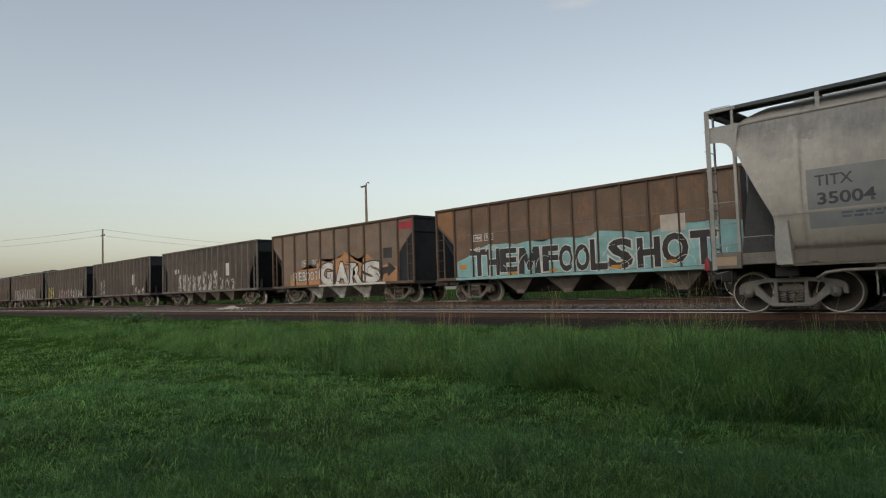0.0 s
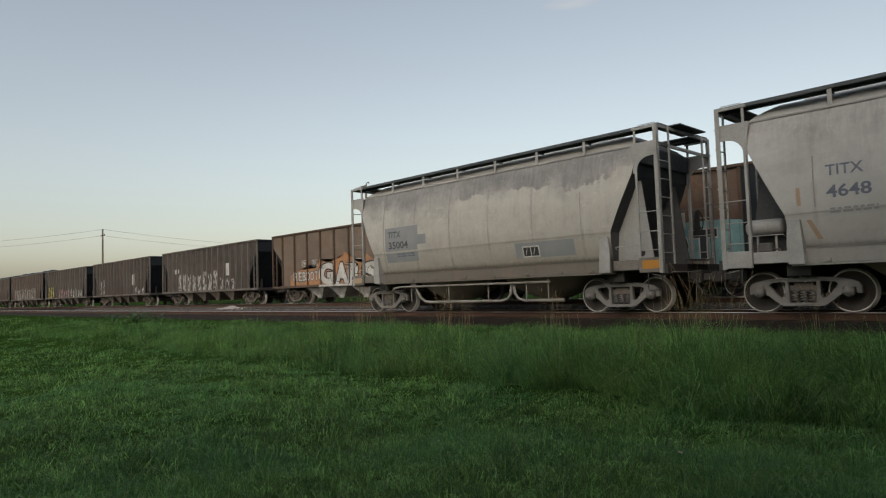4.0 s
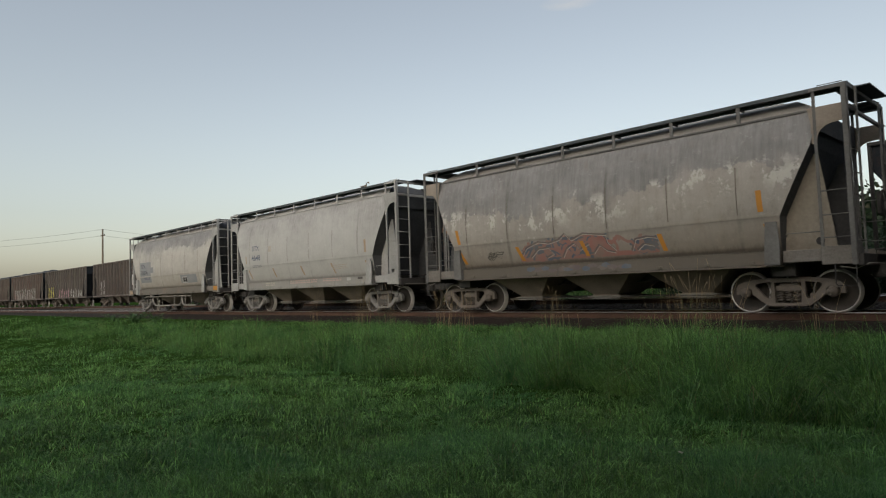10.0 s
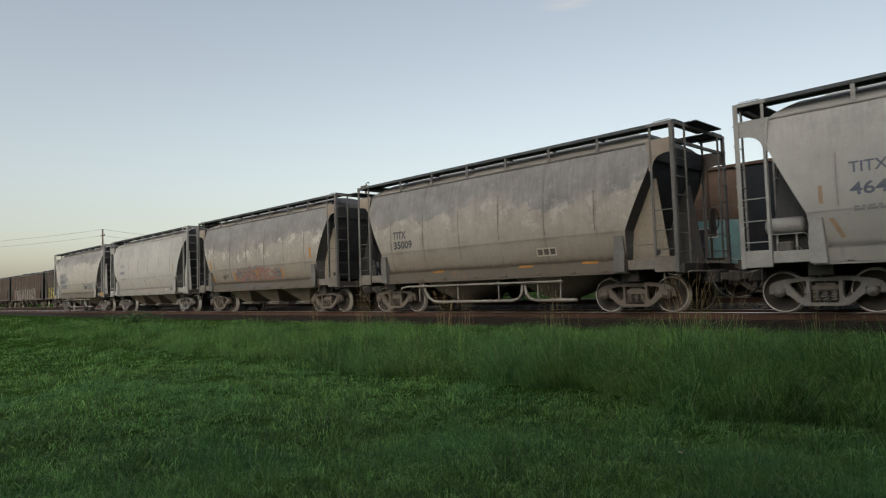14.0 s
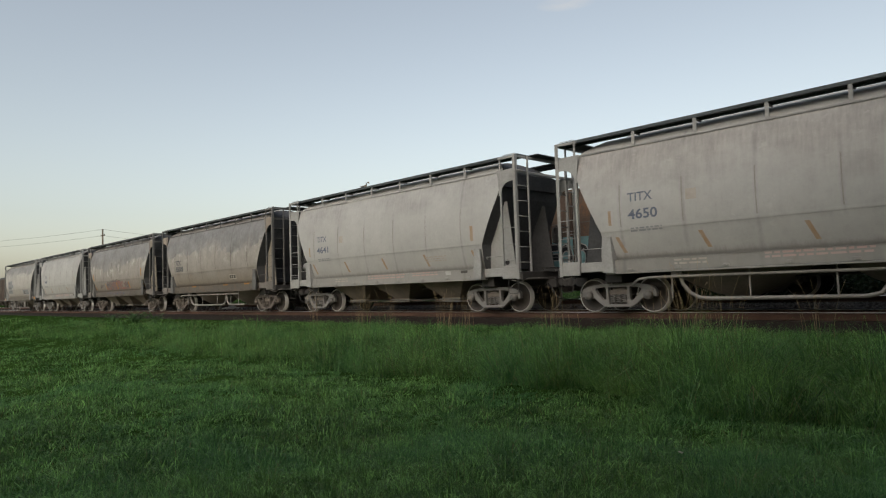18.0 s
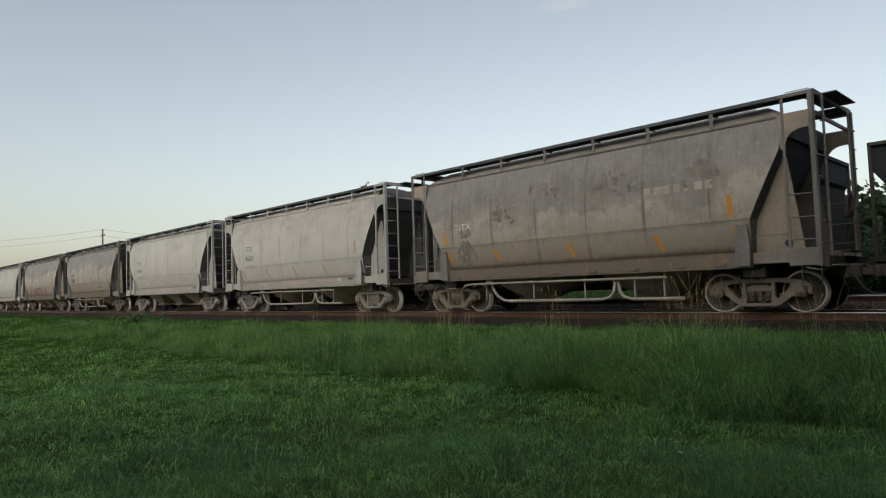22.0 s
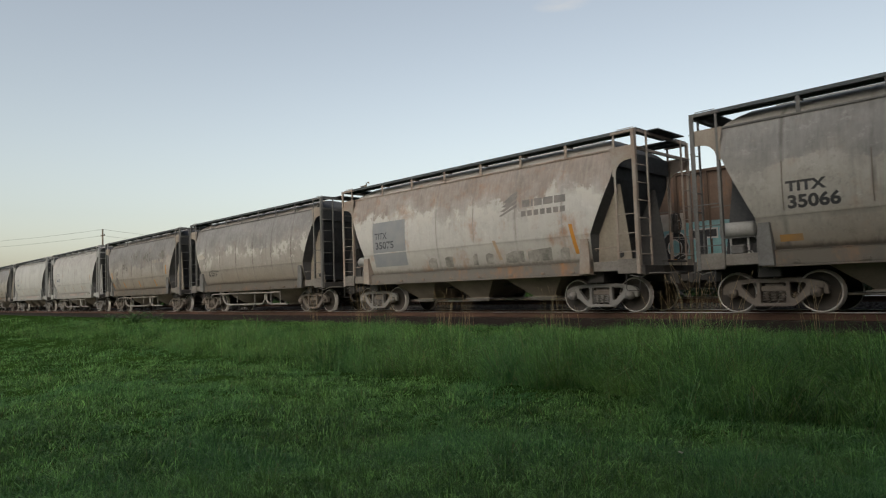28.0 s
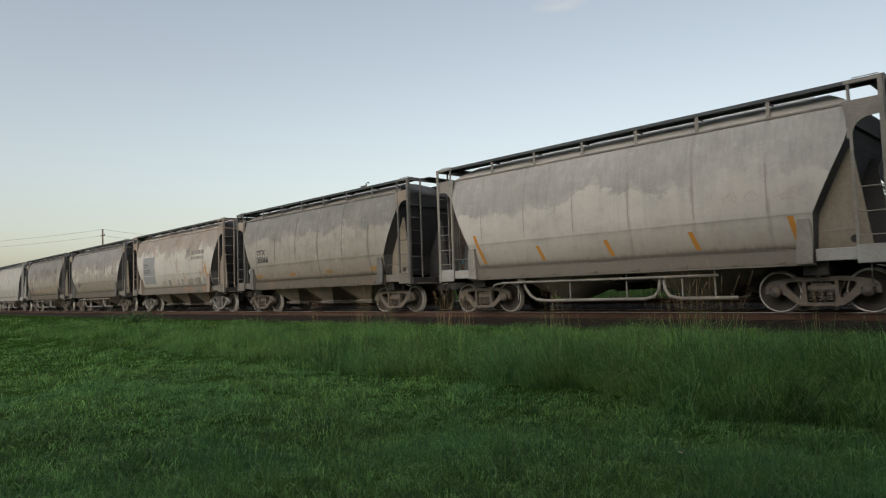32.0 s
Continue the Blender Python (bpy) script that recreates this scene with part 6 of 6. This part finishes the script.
tag_strokes(k_e, -6.5, -3.7, 1.04, 2.3, RIBS_E, SPRAY_YELLOW, 8, 0.34)
tag_strokes(k_e, -2.2, 1.6, 1.04, 1.95, RIBS_E, SPRAY_PINK, 9, 0.26)
tag_strokes(k_e, 1.8, 6.2, 1.04, 1.95, RIBS_E, SPRAY_GREY, 10, 0.32)
tag_strokes(k_f, -6.0, 5.2, 1.04, 2.4, RIBS_F, SPRAY_GREY, 11, 0.22)
tag_strokes(k_f, -6.0, 3.0, 1.04, 1.9, RIBS_F, SPRAY_RED, 12, 0.24)


# ---------------------------------------------------------------- poles and wires
def pole_thing(x, y, top, label):
    z0 = float(ground_z(x, y))
    root = empty("utility_pole", pose(x, y, z0), label, "utility pole")
    h = top - z0
    bm = bmesh.new()
    rod(bm, (0, 0, -0.5), (0, 0, h), 0.17, 12, 0.11)
    part("pole", bm, M_POLE, root)
    return root, h


pa, h = pole_thing(-51.6, 40.0, 11.45, "tall bare wooden pole with a lamp head")
bm = bmesh.new()
tube(bm, [(0, 0, h - 0.1), (0.15, 0, h + 0.18), (0.42, 0, h + 0.24), (0.55, 0, h + 0.1)], 0.05, 6)
part("lamp_arm", bm, M_POLE, pa)
bm = bmesh.new()
box(bm, -0.75, -0.1, -0.12, 0.12, h - 0.16, h - 0.02, 0.03)
part("lamp_head", bm, M_PIPE, pa, "grey lamp head")
PB = Vector((-106.0, 32.0))
pb, hb = pole_thing(PB.x, PB.y, 11.55, "wooden utility pole with a short crossarm")
bm = bmesh.new()
box(bm, -0.9, 0.9, -0.06, 0.06, hb - 1.05, hb - 0.93, 0.01)
part("crossarm", bm, M_POLE, pb)
for dx in (-0.8, 0.8):
    bm = bmesh.new()
    rod(bm, (dx, 0, hb - 0.93), (dx, 0, hb - 0.78), 0.05, 8)
    part("insulator", bm, M_PIPE, pb)
pr, hr = pole_thing(-127.0, 84.0, 11.6, "distant wooden utility pole")
pl, hl = pole_thing(-150.0, 8.0, 11.6, "distant wooden utility pole")


def wire(a, b, sag):
    bm = bmesh.new()
    a, b = Vector(a), Vector(b)
    tube(bm, [a.lerp(b, k / 16) - Vector((0, 0, sag * 4 * (k / 16) * (1 - k / 16))) for k in range(17)], 0.015, 5)
    tagged(part("overhead_wire", bm, M_BLACK), "thin dark overhead wire between poles", "wire", "overhead wires")


for dz in (0.0, -0.95):
    for q in ((-127.0, 84.0), (-150.0, 8.0)):
        wire((PB.x, PB.y, 11.5 + dz), (*q, 11.5 + dz), 0.7)

# ---------------------------------------------------------------- small things along the line
def dry_tuft(x, y, n, tall, seed):
    """A tuft of long dry grass stalks with thin seed heads."""
    rng = random.Random(seed)
    root = empty("dry_grass_tuft", pose(x, y, float(ground_z(x, y))), "tall dry straw-coloured grass stalks on the bank", "dry grass", "dry grass tufts")
    for k in range(n + 4):
        bx, by = rng.gauss(0, 0.20), rng.gauss(0, 0.10)
        h = 1.42 * tall * rng.uniform(0.6, 1.0)
        dx, dy = rng.gauss(0, 0.13) * h, rng.gauss(0, 0.1) * h
        pts = [(bx + dx * (q / 6) ** 2, by + dy * (q / 6) ** 2, h * q / 6 * (1 - 0.04 * (q / 6) ** 2)) for q in range(7)]
        bm = bmesh.new()
        tube(bm, pts, 0.0025, 4)
        head = [Vector(pts[-1]) + (Vector(pts[-1]) - Vector(pts[-2])) * f for f in (-0.6, 0.1, 0.7)]
        tube(bm, head, 0.0030, 4)
        part("stalk", bm, M_STALK, root)
    return root


for i, (x, n, tall) in enumerate(((-20.2, 6, 1.0), (-17.8, 7, 1.05), (-16.9, 5, 0.9), (-16.0, 6, 1.0), (-13.8, 7, 0.85), (-12.9, 6, 0.8), (-12.4, 5, 0.75), (-9.9, 6, 0.8), (-8.9, 3, 0.7), (-6.6, 4, 1.0), (-6.2, 6, 0.85), (-5.9, 8, 1.1), (-5.45, 6, 0.9), (-3.9, 4, 0.8))):
    dry_tuft(x, 13.1 + 0.35 * math.sin(i * 2.1), n, tall, i)


def weed(x, y, z, tall, seed):
    rng = random.Random(seed)
    root = empty("broadleaf_weed", pose(x, y, z), "bushy dark green broadleaf weed in the tall grass", "weed", "weeds in the verge")
    for k in range(9):
        a = rng.uniform(0, 6.28)
        r = rng.uniform(0.3, 1.5) * tall
        top = (r * math.cos(a), r * math.sin(a), tall * rng.uniform(0.55, 1.0))
        bm = bmesh.new()
        tube(bm, [(0, 0, 0), (top[0] * 0.3, top[1] * 0.3, top[2] * 0.55), top], 0.008, 5)
        stem = part("stem", bm, M_WEED, root)
        bm = bmesh.new()
        for q in range(22):
            f = rng.uniform(0.2, 1.0)
            p = Vector((top[0] * f * f, top[1] * f * f, top[2] * f))
            b = rng.uniform(0, 6.28)
            ln, wd = rng.uniform(0.10, 0.18), rng.uniform(0.03, 0.05)
            d, s = Vector((math.cos(b), math.sin(b), rng.uniform(-0.2, 0.5))), Vector((-math.sin(b), math.cos(b), 0))
            v = [bm.verts.new(w) for w in (p, p + d * ln * 0.5 + s * wd, p + d * ln, p + d * ln * 0.5 - s * wd)]
            bm.faces.new(v)
        part("leaves", bm, M_WEED, stem)
    return root


M_WEED = grass_mat("weed_leaf", (0.030, 0.085, 0.026), (0.20, 0.36, 0.12), (0.1, 0.1, 0.04), 0.02)
for i, (x, y, z, tall) in enumerate(((-38.4, 12.2, -0.47, 0.55), (-36.5, 12.5, -0.46, 0.62), (-34.8, 12.1, -0.47, 0.66), (-33.1, 12.4, -0.46, 0.55))):
    weed(x, y, z, tall, i + 40)


def stone_pile():
    rng = random.Random(8)
    root = empty("gravel_pile", pose(-39.3, 19.45, -0.02), "small pale heap of spilled gravel beside the track", "gravel pile")
    for k in range(90):
        u, v = rng.gauss(0, 0.65), rng.gauss(0, 0.22)
        h = 0.16 * math.exp(-(u / 0.7) ** 2 - (v / 0.25) ** 2)
        me = mesh_of("gravel", lambda b: bmesh.ops.create_icosphere(b, subdivisions=1, radius=0.06), M_PALESTONE)
        o = new("stone", me)
        o.parent = root
        o.matrix_basis = pose(u, v, h, rng.uniform(0, 360), rng.uniform(0, 360), 0) @ Matrix.Diagonal((rng.uniform(0.6, 1.4), rng.uniform(0.6, 1.4), rng.uniform(0.5, 1.0), 1))


M_PALESTONE = ballast_mat("pale_gravel", (0.55, 0.54, 0.52), (0.42, 0.41, 0.39))
stone_pile()


def litter():
    bm = bmesh.new()
    pts = [(-0.05, -0.01), (-0.02, 0.022), (0.03, 0.03), (0.06, 0.01), (0.02, -0.015)]
    v = [bm.verts.new((x, y, 0.03 + 0.25 * x * x * 10 * (1 if k % 2 else 0.5))) for k, (x, y) in enumerate(pts)]
    bm.faces.new(v)
    ob = part("fallen_leaf", bm, FADED)
    ob.matrix_basis = pose(-2.93, 5.88, float(ground_z(-2.93, 5.88)) + 0.08, 35, 20, 40) @ Matrix.Diagonal((0.6, 0.5, 0.6, 1))
    tagged(ob, "pale dry curled leaf lying on the lawn", "leaf")


litter()


M_WOODS = grass_mat("wood_leaf", (0.010, 0.024, 0.010), (0.026, 0.050, 0.020), (0.05, 0.05, 0.02), 0.02)


def woods():
    """The far edge of a wood, seen between and below the cars."""
    rng = np.random.default_rng(21)
    quads = []
    for k in range(32):
        x, y = -22 + 1.9 * (k % 16) + rng.normal(0, 0.6), (46 if k < 16 else 52) + rng.uniform(-2, 3)
        top = rng.uniform(5.2, 6.9)
        for c in range(26):
            a, q = rng.uniform(0, 6.28), rng.uniform(0, 1)
            cz = 0.1 + (top - 0.7) * q ** 1.25
            rr = 2.3 * math.sqrt(max(0.05, 1 - (2 * q - 0.9) ** 2 * 0.8))
            ctr = np.array([x + rr * 0.7 * math.cos(a), y + rr * 0.7 * math.sin(a), cz])
            n = 120
            p = ctr + rng.normal(0, 0.62, (n, 3))
            u = rng.normal(0, 1, (n, 3))
            u /= np.linalg.norm(u, axis=1)[:, None]
            w = np.cross(u, rng.normal(0, 1, (n, 3)))
            w /= np.linalg.norm(w, axis=1)[:, None]
            s = rng.uniform(0.16, 0.34, (n, 1))
            quads.append(np.stack([p - u * s, p + w * s * 0.6, p + u * s, p - w * s * 0.6], 1))
    v = np.concatenate(quads).reshape(-1, 3)
    f = np.arange(len(v)).reshape(-1, 4)
    ob = new("distant_woods", np_mesh("distant_woods", v, f, M_WOODS))
    tagged(ob, "dark green leafy edge of distant woods", "trees", kind="stuff")
    bm = bmesh.new()
    for k in range(16):
        x, y = -20 + 1.9 * k, 48
        rod(bm, (x, y, -0.2), (x, y, 4.2), 0.16, 7, 0.06)
    tagged(part("distant_trunks", bm, M_POLE), "brown trunks of distant woods", "trees", kind="stuff")


woods()


def leaf_clumps(name, label, spots, leaf, seed, n=150):
    """Leaf clumps on trunks at the given spots, for brush and added trees."""
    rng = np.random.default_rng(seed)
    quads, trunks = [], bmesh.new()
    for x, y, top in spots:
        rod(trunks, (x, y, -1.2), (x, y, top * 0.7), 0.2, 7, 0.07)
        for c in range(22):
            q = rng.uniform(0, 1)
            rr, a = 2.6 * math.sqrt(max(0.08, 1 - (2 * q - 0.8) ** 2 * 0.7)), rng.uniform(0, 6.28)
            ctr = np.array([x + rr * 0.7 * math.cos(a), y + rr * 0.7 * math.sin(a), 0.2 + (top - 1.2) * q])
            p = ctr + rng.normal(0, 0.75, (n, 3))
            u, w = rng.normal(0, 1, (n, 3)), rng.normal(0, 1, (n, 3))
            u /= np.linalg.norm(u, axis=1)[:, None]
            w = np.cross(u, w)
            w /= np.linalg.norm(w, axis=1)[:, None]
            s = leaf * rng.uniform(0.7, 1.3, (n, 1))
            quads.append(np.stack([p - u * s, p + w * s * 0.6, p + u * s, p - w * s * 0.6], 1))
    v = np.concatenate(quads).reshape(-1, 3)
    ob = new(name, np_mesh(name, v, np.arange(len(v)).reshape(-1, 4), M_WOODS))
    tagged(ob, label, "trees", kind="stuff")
    tagged(part(name + "_trunks", trunks, M_POLE), "brown trunks under the leaf clumps", "trees", kind="stuff")


rw = random.Random(4)
leaf_clumps("brush", "low dark green brush behind the siding", [(-10.5 + 1.3 * k, 27.5 + rw.uniform(-0.8, 0.8), 1.7) for k in range(12)], 0.065, 33, 420)
# unseen trees, added beside and behind the viewer to block sky light
leaf_clumps("added_shade_trees", "unseen dark green broadleaf trees added for shade", [(rw.uniform(4.6, 5.4) + 3 * (k % 3), -20 + 1.35 * k, rw.uniform(14, 18)) for k in range(23)] + [(4 - 2.1 * k, -13 - 3 * (k % 2) - 0.15 * k, rw.uniform(9, 12)) for k in range(5)] + [(rw.uniform(12, 40), rw.uniform(31, 45), rw.uniform(7, 11)) for k in range(14)], 0.2, 31)

def cloud_wisp():
    """A thin drifting wisp of cloud, very far off."""
    m = Mat("cloud", 1.0, 0.0, 0.0)
    x, y = m.axis(0), m.axis(1)
    r2 = m.math("ADD", m.math("POWER", m.math("DIVIDE", x, 66.0), 2.0), m.math("POWER", m.math("DIVIDE", y, 17.0), 2.0))
    f = m.math("MULTIPLY", m.ramp(r2, 1.0, 0.0), m.ramp(m.noise(0.03, 5, 0.6, (0.5, 1.6, 1)), 0.3, 0.7, 0.1, 0.5))
    # emission stands in for the daylight the wisp would scatter
    tr, em = m.n.new("ShaderNodeBsdfTransparent"), m.n.new("ShaderNodeEmission")
    em.inputs[0].default_value, em.inputs[1].default_value = (0.97, 0.97, 1.0, 1), 0.62
    b = m.n.new("ShaderNodeMixShader")
    m.link(f, b.inputs[0])
    m.link(tr.outputs[0], b.inputs[1])
    m.link(em.outputs[0], b.inputs[2])
    m.link(b.outputs[0], m.n["Material Output"].inputs[0])
    bm = bmesh.new()
    bmesh.ops.create_grid(bm, x_segments=8, y_segments=3, size=1.0)
    for v in bm.verts:
        v.co.x *= 70
        v.co.y *= 20
        v.co.z = 3 * math.sin(v.co.x * 0.05)
    ob = part("cloud", bm, m.m)
    tagged(ob, "thin pale wisp of high cloud", "cloud", kind="structure")
    return ob


def cloud_pose(t):
    a, e = radians(33.3 + 1.2 * t / 32.0), radians(23.5 - 0.1 * t / 32.0)
    p = Vector((-math.sin(a) * math.cos(e), math.cos(a) * math.cos(e), math.sin(e))) * 1500
    return look(p, EYE)


CLOUD = cloud_wisp()

# ---------------------------------------------------------------- what moves
RUN = (51.5277, 18.2194, -6.1183, 2.1231, -0.3162)   # metres run by the train after t seconds: powers of t / 16 s
FIRST_X, PITCH_X = -0.10, 14.17


def run(t):
    return sum(c * (t / 16.0) ** (k + 1) for k, c in enumerate(RUN))


def motions():
    for i, car in enumerate(CARS):
        walk(car, [(float(t), pose(FIRST_X + PITCH_X * i - run(t), TRACK_Y, 0)) for t in range(33)])
    walk(CLOUD, [(float(t), cloud_pose(t)) for t in (0, 16, 32)])
    steps = [k / 10 for k in range(321)]
    spins = [-math.degrees(run(t) / R_WHEEL) % 360.0 for t in steps]
    for w, ax in WHEELSETS:
        walk(w, [(t, pose(ax, 0, R_WHEEL, 0, a, 0)) for t, a in zip(steps, spins)])


motions()
